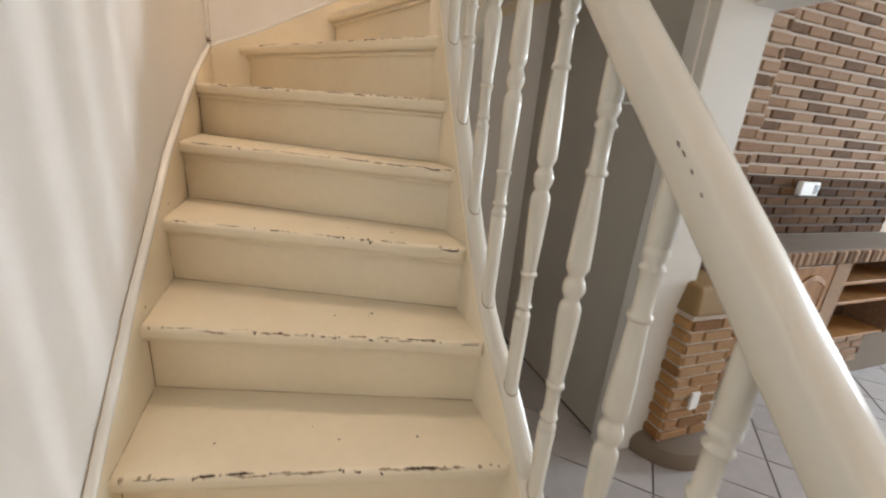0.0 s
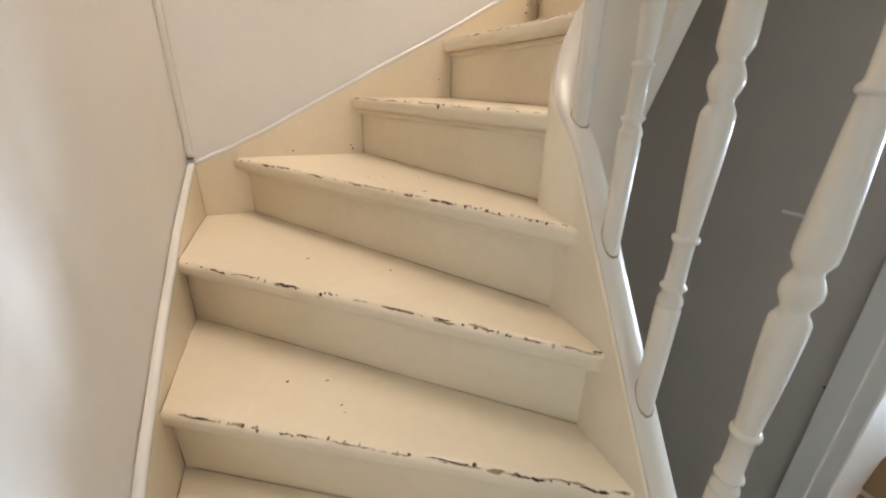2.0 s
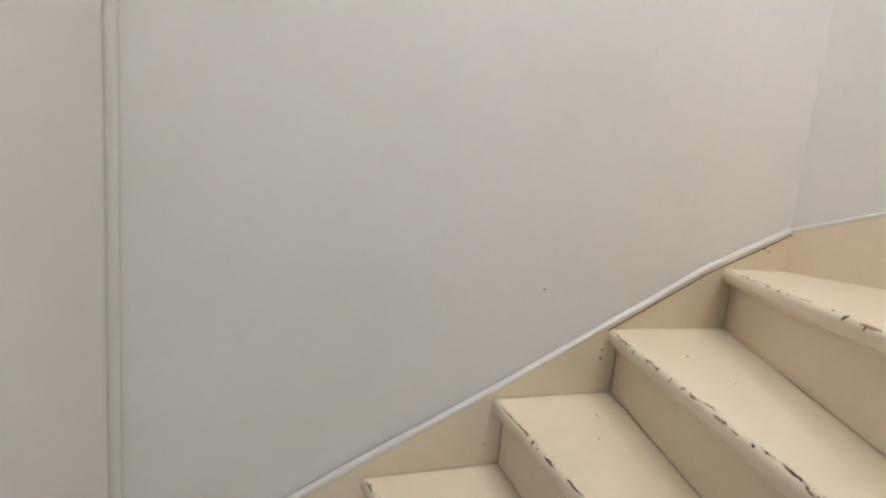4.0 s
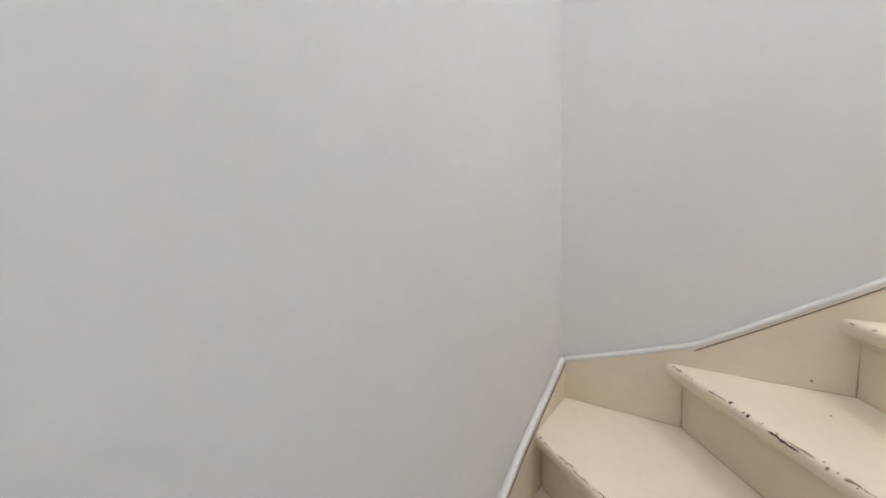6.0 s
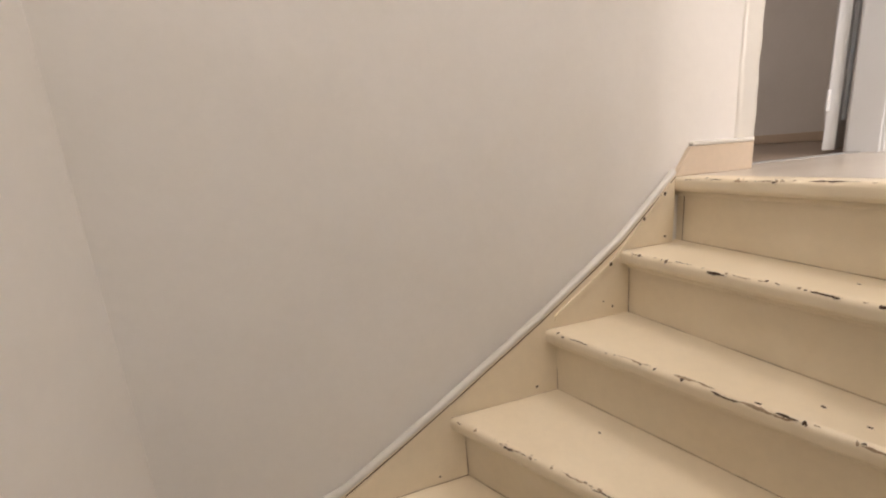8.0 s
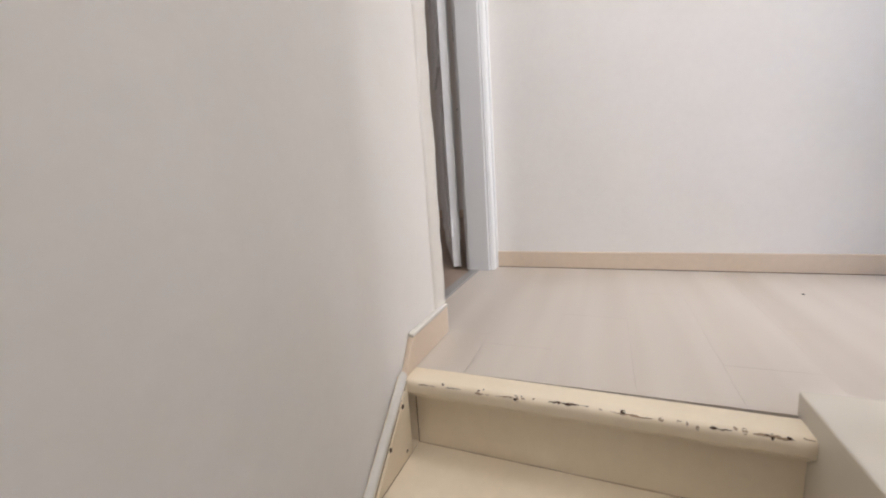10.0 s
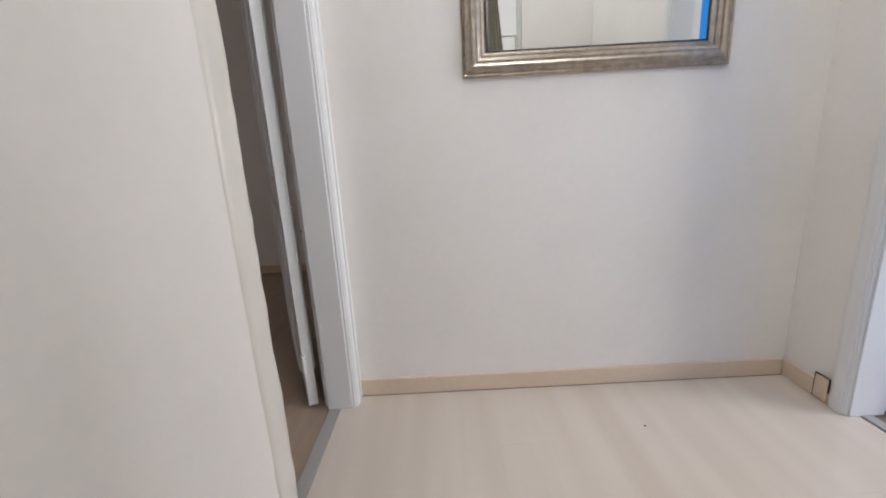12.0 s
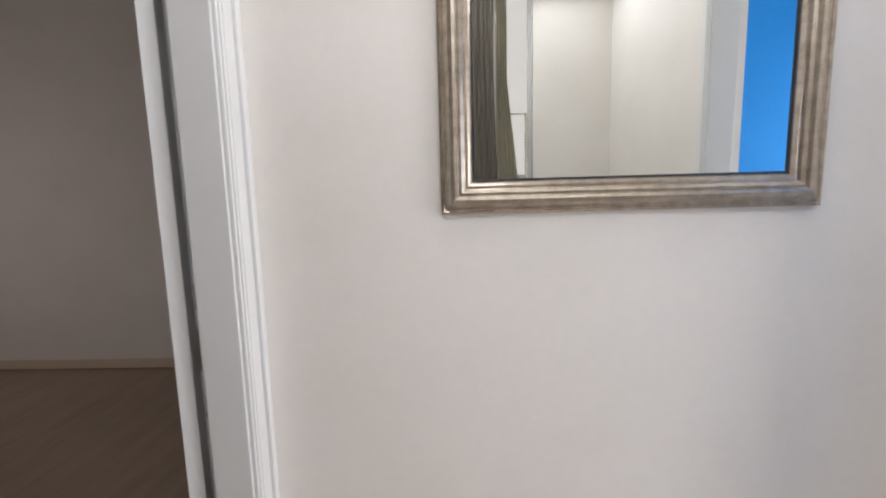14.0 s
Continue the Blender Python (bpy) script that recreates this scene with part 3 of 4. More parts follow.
# soffit under the flights
bm = bmesh.new()
upper = []
for i in range(3, STEPS):
    z = RISE * (i + 1) - 0.30
    o, n = Vector(OUTER[i]), Vector(INNER[i])
    upper.append((bm.verts.new((o.x, o.y, z)), bm.verts.new((n.x, n.y, z))))
for (o0, n0), (o1, n1) in zip(upper, upper[1:]):
    bm.faces.new((o0, n0, n1, o1))
sof = bmesh.ops.extrude_face_region(bm, geom=bm.faces[:])
for v in sof["geom"]:
    if isinstance(v, bmesh.types.BMVert):
        v.co.z -= 0.02
bmesh.ops.recalc_face_normals(bm, faces=bm.faces[:])
part("soffit", bm, GLOSS, stair, "white boarded underside")

# ---- balustrade ----
RAIL = [(0.792, -0.90, 0.83), (0.792, -0.75, 0.985), (0.792, -0.57, 1.175), (0.792, -0.37, 1.39), (0.792, -0.16, 1.61), (0.792, -0.04, 1.735), (0.792, 0.08, 1.87),
        (0.792, 0.22, 2.05), (0.792, 0.36, 2.26), (0.792, 0.49, 2.48), (0.792, 0.60, 2.66)]
for ang, z in ((180, 2.80), (150, 2.92), (120, 3.06), (90, 3.22), (60, 3.40), (30, 3.58), (0, 3.76)):
    RAIL.append((WELL_C + WELL_R * math.cos(radians(ang)), WELL_Y + WELL_R * math.sin(radians(ang)), z))
RAIL += [(0.998, 0.58, 3.90), (0.998, 0.48, 4.04), (0.998, 0.39, 4.155), (0.996, 0.33, 4.225), (0.985, 0.275, 4.29), (0.955, 0.23, 4.34), (0.88, 0.175, 4.37), (0.79, 0.12, 4.377), (0.755, 0.10, 4.377)]
RAIL_SECTION = [(-0.024, 0.0), (0.024, 0.0), (0.031, 0.010), (0.0325, 0.064), (0.027, 0.075), (0.012, 0.080), (-0.012, 0.080), (-0.027, 0.075), (-0.0325, 0.064), (-0.031, 0.010)]
balustrade = thing("stair_balustrade", "white painted turned wooden balustrade with a chipped handrail", "balustrade")
rail_path = refine(RAIL, 4)
smooth(part("handrail", sweep([tuple(p) for p in rail_path], RAIL_SECTION), RAILPAINT, balustrade, "cream-white handrail with dark scratches"), 50)

# turned profile above the middle bead: radius, height; the lower half mirrors it
HALF = [(0.0220, 0.0), (0.0218, 0.005), (0.0190, 0.012), (0.0152, 0.019), (0.0150, 0.024), (0.0185, 0.030), (0.0218, 0.036), (0.0222, 0.050), (0.0205, 0.100),
        (0.0172, 0.160), (0.0152, 0.190), (0.0195, 0.193), (0.0198, 0.196), (0.0195, 0.199), (0.0150, 0.203), (0.0146, 0.235), (0.0150, 0.262), (0.0195, 0.266),
        (0.0198, 0.269), (0.0150, 0.275), (0.0150, 0.279), (0.0190, 0.286), (0.0200, 0.291), (0.0182, 0.297), (0.0176, 0.300), (0.0197, 0.303)]
PROFILE = [(0.0172, -0.52)] + [(r, -h) for r, h in HALF[:0:-1]] + HALF + [(0.0178, 0.40)]


def z_on(path, p):
    """Height of a path at the plan point nearest to p."""
    best, zz = 9, 0
    for a, b in zip(path, path[1:]):
        ab = Vector((b[0] - a[0], b[1] - a[1]))
        ap = Vector((p[0] - a[0], p[1] - a[1]))
        t = min(1, max(0, ap.dot(ab) / max(ab.length_squared, 1e-9)))
        d = (ap - ab * t).length
        if d < best - 1e-9:
            best, zz = d, a[2] + (b[2] - a[2]) * t
    return zz


stair_rail = [p for p in rail_path if p[2] < 4.0]


def baluster(x, y, z0, z1, bead):
    """A turned baluster from z0 to z1 with its middle bead at a given height."""
    prof = [(0.0150, z0 - bead)] + [(0.88 * r, h) for r, h in PROFILE[1:-1]] + [(0.0156, z1 + 0.02 - bead)]
    smooth(part("baluster", lathe(prof, 24), RAILPAINT, balustrade), 50).location = (x, y, bead)


def foot_crack(x, y):
    """The open joint round a baluster's foot, cut on the slope of the string."""
    dz = (z_on(base_path, (x, y + 0.02)) - z_on(base_path, (x, y - 0.02))) / 0.04
    bm = lathe([(0.0158, -0.0010), (0.0172, 0.0), (0.0158, 0.0010)], 20)
    for v in bm.verts:
        v.co.z += dz * v.co.y + 0.0015 - 14.0 * v.co.x ** 2
    part("foot_crack", bm, WORN, balustrade, "brown open joint round the foot").location = (x, y, z_on(base_path, (x, y)))


for y in (-0.358, -0.214, -0.071, 0.091, 0.236, 0.379, 0.512, 0.637):
    foot_crack(0.792, y)
for y, bead in ((-0.648, 0.69), (-0.503, 0.845), (-0.358, 1.007), (-0.214, 1.185), (-0.071, 1.350), (0.091, 1.534), (0.236, 1.722), (0.379, 1.924), (0.512, 2.141), (0.637, 2.408)):
    baluster(0.792, y, z_on(base_path, (0.792, y)) - 0.035, z_on(stair_rail, (0.792, y)), bead)
for y, bead in ((0.56, 3.21), (0.42, 3.49)):
    baluster(0.998, y, z_on(base_path, (0.998, y)) - 0.04, z_on(rail_path, (0.998, y)), bead)
baluster(0.955, 0.25, TOP + 0.03, 4.315, 3.936)
baluster(0.80, 0.13, TOP + 0.05, 4.372, 4.0)
part("guard_curb", sweep([(0.998, 0.335, TOP - 0.03), (0.965, 0.262, TOP - 0.02), (0.80, 0.13, TOP), (0.74, 0.10, TOP)], [(-0.022, -0.02), (0.022, -0.02), (0.022, 0.10), (-0.022, 0.10)]), RAILPAINT, balustrade, "white curb under the landing guard")
part("curb_base", prism([(1.035, 0.04), (1.035, 0.34), (0.96, 0.34), (0.735, 0.11), (0.735, 0.04)], TOP - 0.21, TOP + 0.045, 0.004), RAILPAINT, balustrade, "white board under the guard")
# newel at the foot of the stairs
bm = lathe([(0.045, 0), (0.045, 0.3), (0.03, 0.33), (0.045, 0.36), (0.04, 0.6), (0.03, 0.72), (0.045, 0.75), (0.045, 0.98), (0.05, 1.0), (0.035, 1.03), (0.0, 1.05)], 24)
nw = smooth(part("newel", bm, RAILPAINT, balustrade, "turned newel post"), 50)
nw.location = (0.792, -0.92, 0)
# scratches on the handrail
bm = bmesh.new()
srng = random.Random(3)
for k, (t0, off) in enumerate(((0.0, 0.026), (0.010, 0.027), (0.026, 0.026), (0.045, 0.024))):
    y = -0.379 - t0
    z = z_on(rail_path, (0.792, y))
    x = 0.792 - 0.0330
    w, h = srng.uniform(0.003, 0.005) * (1 if k < 2 else 0.6), srng.uniform(0.002, 0.003)
    ring = [bm.verts.new((x, y + w * math.cos(q) * srng.uniform(0.6, 1.1), z + 0.03 + off + w * math.cos(q) + h * math.sin(q))) for q in (0, 1, 2.1, 3.1, 4.2, 5.3)]
    bm.faces.new(ring)
part("scratch", bm, CHIP, balustrade, "dark scratches in the paint")["kind"] = "stuff"

def mark(parent, pts, normal_axis, size, seed):
    """Small dark knocks in the paint of an upright face."""
    bm = bmesh.new()
    r = random.Random(seed)
    for p in pts:
        w, h = size * r.uniform(0.6, 1.5), size * r.uniform(0.5, 1.2)
        ring = []
        for k in range(7):
            q = 2 * math.pi * k / 7
            du, dv = w * math.cos(q) * r.uniform(0.5, 1), h * math.sin(q) * r.uniform(0.5, 1)
            ring.append(bm.verts.new((p[0], p[1] + du, p[2] + dv) if normal_axis == "x" else (p[0] + du, p[1], p[2] + dv)))
        bm.faces.new(ring)
    ob = part("paint_knock", bm, CHIP, parent, "small dark knocks in the paint")
    ob["kind"] = "stuff"


mark(stair, [(0.494, 1.4922, 1.712), (0.50, 1.4922, 1.70), (1.153, 1.4922, 2.185), (1.15, 1.4922, 2.16), (0.30, 1.4922, 1.70), (1.70, 1.4922, 2.50), (1.72, 1.4922, 2.49), (0.82, 1.4922, 1.93)], "y", 0.0045, 1)
mark(stair, [(0.0006, 0.58, 1.15), (0.0006, 1.05, 1.33), (0.0006, 0.30, 0.96), (0.0006, 1.40, 1.52)], "x", 0.004, 2)
mark(stair, [(1.8064, 0.88, 2.64), (1.8064, 0.58, 2.83), (1.8064, 0.33, 3.02), (1.8064, 0.15, 3.20), (1.8064, 0.36, 3.04)], "x", 0.0045, 3)
# a dark knock at the foot of the corner bead
part("paint_knock", box((-0.014, 1.478, 1.684), (0.004, 1.492, 1.689), 0.001, 1), CHIP, stair)

for wall_name, where, axis in (("wall_west", [(XW + 0.0008, 1.16, 2.43)], "x"), ("wall_north", [(0.96, YN - 0.0008, 2.35)], "y")):
    if wall_name in bpy.data.objects:
        mark(bpy.data.objects[wall_name], where, axis, 0.006 if axis == "x" else 0.003, 5)

for wall_name, line in (("wall_east_lower", [(1.7092, 0.50, 1.17), (1.7092, 0.57, 1.145), (1.7092, 0.64, 1.105), (1.7092, 0.66, 1.075)]),):
    bm = bmesh.new()
    pts = [(bm.verts.new((x, y, z)), bm.verts.new((x, y, z - (0.0022 if 0 < k < len(line) - 1 else 0.0006)))) for k, (x, y, z) in enumerate(line)]
    for (p0, q0), (p1, q1) in zip(pts, pts[1:]):
        bm.faces.new((p0, p1, q1, q0))
    part("paint_crack", bm, GRIME, bpy.data.objects[wall_name], "fine crack in the paint")

# vertical bead in the first corner
smooth(tagged(part("trim", lathe([(0.0125, 0), (0.0125, 2.6)], 16), GLOSS), "white half-round bead in the wall corner", "trim", kind="structure"), 50).location = (-0.012, 1.507, 1.70)

# ---- landing ----
structure("floor_landing", prism([(-0.062, -1.035), (1.965, -1.035), (1.965, -0.189), (1.829, -0.189), (1.829, 0.05), (1.02, 0.05), (1.02, 0.32), (0.97, 0.32), (0.75, 0.10), (-0.02, 0.10), (-0.062, 0.10)], TOP - 0.2, TOP - 0.012), MIDFLOOR, "laminate landing floor over the hall", "floor")


def skirting(name, lo, hi, label="beige wooden skirting board with a rounded top"):
    return structure(name, box(lo, hi, 0.004, 2), SKIRT, label, "skirting")


skirting("baseboard_south", (0.013, -1.035, TOP), (1.862, -1.022, TOP + 0.078))
skirting("baseboard_west", (0.0, -1.022, TOP), (0.013, -0.79, TOP + 0.078))
bm = box((1.814, -0.187, TOP), (XE, 0.114, TOP + 0.082))
for v in bm.verts:
    if v.co.y > 0 and v.co.z > TOP + 0.01:
        v.co.y = 0.058
bmesh.ops.bevel(bm, geom=bm.edges[:], offset=0.003, segments=2, affect="EDGES", profile=0.5)
structure("baseboard_east", bm, SKIRT, "short beige skirting board cut off on a slant", "skirting")
skirting("baseboard_east_room", (1.97, -3.12, TOP), (6.05, -3.105, TOP + 0.078))
structure("trim_skirting_gap", box((0.013, -1.023, TOP - 0.001), (1.862, -1.0205, TOP + 0.003)), SEAM, "dark gap under the skirting", "trim")
structure("trim_east_cap", box((1.812, -0.187, TOP + 0.082), (XE, 0.055, TOP + 0.094), 0.004), GLOSS, "white cap over a short skirting", "trim")
# wall end: a rough white corner bead
bm = bmesh.new()
wrng = random.Random(21)
rings, wave = [], 0.0
for k in range(110):
    z = TOP + 0.002 + (CEIL1 - TOP - 0.004) * k / 109
    wave = 0.6 * wave + wrng.uniform(-0.0011, 0.0011)
    lip = wrng.uniform(-0.0008, 0.0008)
    rings.append([bm.verts.new((x + wx * wave + lip, y + wy * wave, z)) for x, y, wx, wy in
                  ((1.87, -0.197, 0, 1), (1.829, -0.1975, 0, 1), (1.8235, -0.195, 0.7, 1), (1.821, -0.189, 1, 0.6), (1.8205, -0.175, 1, 0), (1.821, -0.138, 0.8, 0), (1.8245, -0.126 + wave, 0.4, 1), (1.832, -0.120, 0, 1), (1.87, -0.120, 0, 0))])
for q0, q1 in zip(rings, rings[1:]):
    for k in range(9):
        bm.faces.new((q0[k], q0[(k + 1) % 9], q1[(k + 1) % 9], q1[k]))
bm.faces.new(rings[0])
bm.faces.new(rings[-1][::-1])
bmesh.ops.recalc_face_normals(bm, faces=bm.faces[:])
for f in bm.faces:
    f.smooth = True
structure("trim_wall_end", bm, GLOSS, "white painted uneven corner bead at the wall end", "trim")


def doorway(name, x0, x1, y0, y1, hinge_at, leaf_w, turn, label, side):
    """A lined doorway in a wall across x, with casings on the landing side and its open door."""
    d = thing(name, label, "door", kind="structure", at=(0, 0, 0))
    for ya, yb in ((y0 - 0.03, y0), (y1, y1 + 0.03)):
        if name == "door_1" and ya > -0.5:
            continue
        part("jamb", box((x0, ya, TOP), (x1, yb, TOP + DOOR_H), 0.003), DOORPAINT, d)
    part("head", box((x0, y0 - 0.03, TOP + DOOR_H), (x1, y1 + 0.03, TOP + DOOR_H + 0.03), 0.003), DOORPAINT, d)
    face = x0 if side > 0 else x1
    for ya, yb, in ((y0 - 0.075, y0 - 0.006), (y1 + 0.006, y1 + 0.075)):
        if name == "door_1" and ya > -0.5:
            continue
        for k, (inset, proud) in enumerate(((0.0, 0.012), (0.012, 0.018), (0.028, 0.022))):
            lo, hi = sorted((face, face - side * proud))
            part("casing", box((lo, ya + inset * 0.6, TOP), (hi, yb - inset * 0.4, TOP + DOOR_H + 0.07), 0.003), DOORPAINT, d)
    L = leaf_w
    leaf = part("door_leaf", box((0.0, -0.02, 0.012), (L, 0.02, DOOR_H - 0.01), 0.003), DOORPAINT, d)
    leaf.matrix_basis = pose(hinge_at[0], hinge_at[1], TOP, 0, 0, turn)
    for face in (-1, 1):
        for z0, z1 in ((0.13, 0.85), (0.98, 1.90)):
            bm = bmesh.new()
            prof = [(0.0, 0.0), (0.0, 0.012), (0.008, 0.015), (0.018, 0.010), (0.022, 0.004), (0.034, 0.003), (0.040, 0.0)]
            rings = [[bm.verts.new((x, face * (0.02 + h), z)) for x, z in ((0.10 + w, z0 + w), (L - 0.10 - w, z0 + w), (L - 0.10 - w, z1 - w), (0.10 + w, z1 - w))] for w, h in prof]
            for q0, q1 in zip(rings, rings[1:]):
                for k in range(4):
                    bm.faces.new((q0[k], q0[(k + 1) % 4], q1[(k + 1) % 4], q1[k]))
            bmesh.ops.recalc_face_normals(bm, faces=bm.faces[:])
            part("panel_moulding", bm, DOORPAINT, leaf, "raised panel moulding")
    if name == "door_2":
        for z0, z1, out in ((0.025, 0.105, 0.016), (0.135, 0.165, 0.011)):
            part("rail_moulding", box((0.055 if out > 0.012 else 0.075, -0.02 - out, z0), (L - 0.055, 0.02 + out, z1), 0.006, 2), DOORPAINT, leaf, "raised moulding along the foot of the door")
    for z in ((0.17, 2.2) if name == "door_1" else (0.17, 0.98, 1.80)):
        hinge = smooth(part("hinge", lathe([(0.008, 0), (0.008, 0.036), (0.0065, 0.037), (0.0065, 0.040), (0.008, 0.041), (0.008, 0.08)], 12), STEEL, leaf, "painted pin hinge"), 40)
        hinge.location = (-0.008, 0.018, z)
        part("hinge_plate", box((-0.004, 0.0205, z + 0.002), (0.03, 0.0235, z + 0.036), 0.001), STEEL, leaf)
    return d


doorway("door_1", 1.885, 1.99, ED0, ED1, (2.056, -0.956), 0.75, -66, "white painted door standing open into an unlit room", 1)
doorway("door_2", -0.13, 0.0, WD0, WD1, (-0.172, -0.722), 0.80, 180, "white panelled door standing open into a bright room", -1)
structure("trim_door_casing", box((1.862, -1.035, TOP), (1.886, ED0 - 0.077, TOP + DOOR_H + 0.07), 0.003), DOORPAINT, "white casing beside the doorway", "trim")
structure("trim_rebate_east", box((1.988, ED0 - 0.045, TOP), (2.010, ED0 - 0.026, TOP + DOOR_H), 0.003), DOORPAINT, "white rebate behind the open door", "trim")
lock = thing("lock_plate", "dark metal strike plate on the door rebate", "lock plate")
part("plate", box((2.010, ED0 - 0.044, 4.425), (2.014, ED0 - 0.028, 4.495), 0.001, 1), STRIP, lock)
part("screw", box((2.010, ED0 - 0.040, 4.125), (2.014, ED0 - 0.030, 4.137), 0.001, 1), BLACK, lock)
structure("trim_rebate", box((-0.21, WD0 - 0.05, TOP), (-0.128, WD0 - 0.022, TOP + DOOR_H), 0.003), DOORPAINT, "white rebate behind the open door", "trim")
structure("trim_threshold_east", box((1.94, ED0, TOP - 0.01), (1.985, ED1, TOP + 0.004), 0.002), STRIP, "grey metal threshold strip", "trim")
structure("trim_threshold_west", box((-0.085, WD0, TOP - 0.01), (-0.045, WD1, TOP + 0.004), 0.002), STRIP, "grey metal threshold strip", "trim")

part("speck", box((0.747, -0.741, TOP + 0.0002), (0.753, -0.731, TOP + 0.0025), 0.0006, 1), BLACK, bpy.data.objects["floor_landing"], "small dark speck")
# skirting outlet cover
cover = thing("outlet_cover", "small beige cable cover on the skirting", "cover")
part("plate", box((0.013, -0.862, TOP + 0.012), (0.021, -0.805, TOP + 0.105), 0.004), SKIRT, cover)
bm = bmesh.new()
for lo, hi in (((0.0132, -0.8655, TOP + 0.008), (0.019, -0.862, TOP + 0.1085)), ((0.0132, -0.805, TOP + 0.05), (0.019, -0.8025, TOP + 0.1085)), ((0.0132, -0.862, TOP + 0.105), (0.019, -0.805, TOP + 0.1085))):
    box(lo, hi, bm=bm)
part("gap", bm, BLACK, cover, "dark outline")

# ---- mirror ----
mirror = thing("wall_mirror", "large wall mirror in a stepped champagne-silver frame", "mirror")
MX0, MX1, MZ0, MZ1 = 0.386, 1.359, 4.657, 6.05
YS = -1.035
steps = [(0.0, 0.0), (0.0, 0.016), (0.006, 0.020), (0.010, 0.016), (0.016, 0.018), (0.026, 0.030), (0.036, 0.034), (0.044, 0.032), (0.048, 0.026), (0.054, 0.028),
         (0.062, 0.024), (0.066, 0.018), (0.072, 0.019), (0.078, 0.014), (0.084, 0.013), (0.085, 0.004)]
bm = bmesh.new()
rings = [[bm.verts.new((x, YS + h, z)) for x, z in ((MX0 + w, MZ0 + w), (MX1 - w, MZ0 + w), (MX1 - w, MZ1 - w), (MX0 + w, MZ1 - w))] for w, h in steps]
for r0, r1 in zip(rings, rings[1:]):
    for j in range(4):
        bm.faces.new((r0[j], r0[(j + 1) % 4], r1[(j + 1) % 4], r1[j]))
bmesh.ops.recalc_face_normals(bm, faces=bm.faces[:])
part("mirror_frame", bm, CHAMPAGNE, mirror)
part("mirror_glass", box((MX0 + 0.082, YS + 0.002, MZ0 + 0.082), (MX1 - 0.082, YS + 0.0095, MZ1 - 0.082)), MIRROR, mirror, "clear mirror glass")
# dark inner rim
G0, G1, H0, H1 = MX0 + 0.0835, MX1 - 0.0835, MZ0 + 0.0835, MZ1 - 0.0835
for lo, hi in (((G0, YS + 0.0097, H0), (G1, YS + 0.0125, H0 + 0.006)), ((G0, YS + 0.0097, H1 - 0.006), (G1, YS + 0.0125, H1)), ((G0, YS + 0.0097, H0 + 0.006), (G0 + 0.006, YS + 0.0125, H1 - 0.006)), ((G1 - 0.006, YS + 0.0097, H0 + 0.006), (G1, YS + 0.0125, H1 - 0.006))):
    part("inner_rim", box(lo, hi, 0.0008, 1), BLACK, mirror, "dark inner rim")
# beaded inner edge
bm = bmesh.new()
step = 0.0065
w = 0.083
runs = [((MX0 + w, MZ0 + w), (MX1 - w, MZ0 + w)), ((MX0 + w, MZ0 + w), (MX0 + w, MZ0 + 0.5)), ((MX1 - w, MZ0 + w), (MX1 - w, MZ0 + 0.5))]
for (xa, za), (xb, zb) in runs:
    L = math.hypot(xb - xa, zb - za)
    for k in range(int(L / step)):
        t = (k + 0.5) * step / L
        x, z = xa + (xb - xa) * t, za + (zb - za) * t
        box((x - 0.0022, YS + 0.008, z - 0.0022), (x + 0.0022, YS + 0.0135, z + 0.0022), bm=bm)
part("beading", bm, BLACK, mirror, "dark beaded inner edge")["kind"] = "stuff"

# ---- small stairwell window, seen in the mirror ----
win = thing("window_1", "small white stairwell window with a cross bar", "window", kind="structure")
for lo, hi in (((0.64, YN + 0.05, 4.86), (0.675, YN + 0.10, 6.50)), ((0.895, YN + 0.05, 4.86), (0.93, YN + 0.10, 6.50)), ((0.675, YN + 0.05, 4.86), (0.895, YN + 0.10, 4.90)), ((0.675, YN + 0.05, 6.46), (0.895, YN + 0.10, 6.50)), ((0.675, YN + 0.06, 5.42), (0.895, YN + 0.09, 5.435))):
    part("window_frame", box(lo, hi, 0.003), DOORPAINT, win)
part("window_sill", box((0.60, YN - 0.05, 4.83), (0.97, YN + 0.05, 4.86), 0.004), DOORPAINT, win)
for z0, z1 in ((4.90, 5.42), (5.435, 6.46)):
    part("pane", box((0.675, YN + 0.072, z0), (0.895, YN + 0.078, z1)), GLASS, win, "clear glass pane").visible_shadow = False
tagged(part("backdrop", box((0.0, YN + 0.7, 4.3), (1.7, YN + 0.72, 6.9)), OVERCAST), "plain pale overcast sky outside the window", "backdrop", kind="structure")
# frame added out of view to go with the stairwell fill lamp
stairwell_lamp_frame = thing("window_added_1", "white frame added round the stairwell fill lamp", "skylight", kind="structure")
for lo, hi in (((0.14, 0.92, 6.68), (0.19, 1.48, 6.75)), ((1.31, 0.92, 6.68), (1.36, 1.48, 6.75)), ((0.19, 0.92, 6.68), (1.31, 0.97, 6.75)), ((0.19, 1.43, 6.68), (1.31, 1.48, 6.75))):
    part("window_frame", box(lo, hi, 0.003), DOORPAINT, stairwell_lamp_frame)

# frame added out of view to go with the landing fill lamp
landing_lamp_frame = thing("window_added_2", "square white frame added round the landing fill lamp", "skylight", kind="structure")
for lo, hi in (((1.0, -0.83, 6.68), (1.05, 0.03, 6.75)), ((1.65, -0.83, 6.68), (1.70, 0.03, 6.75)), ((1.05, -0.83, 6.68), (1.65, -0.78, 6.75)), ((1.05, -0.02, 6.68), (1.65, 0.03, 6.75))):
    part("window_frame", box(lo, hi, 0.003), DOORPAINT, landing_lamp_frame)


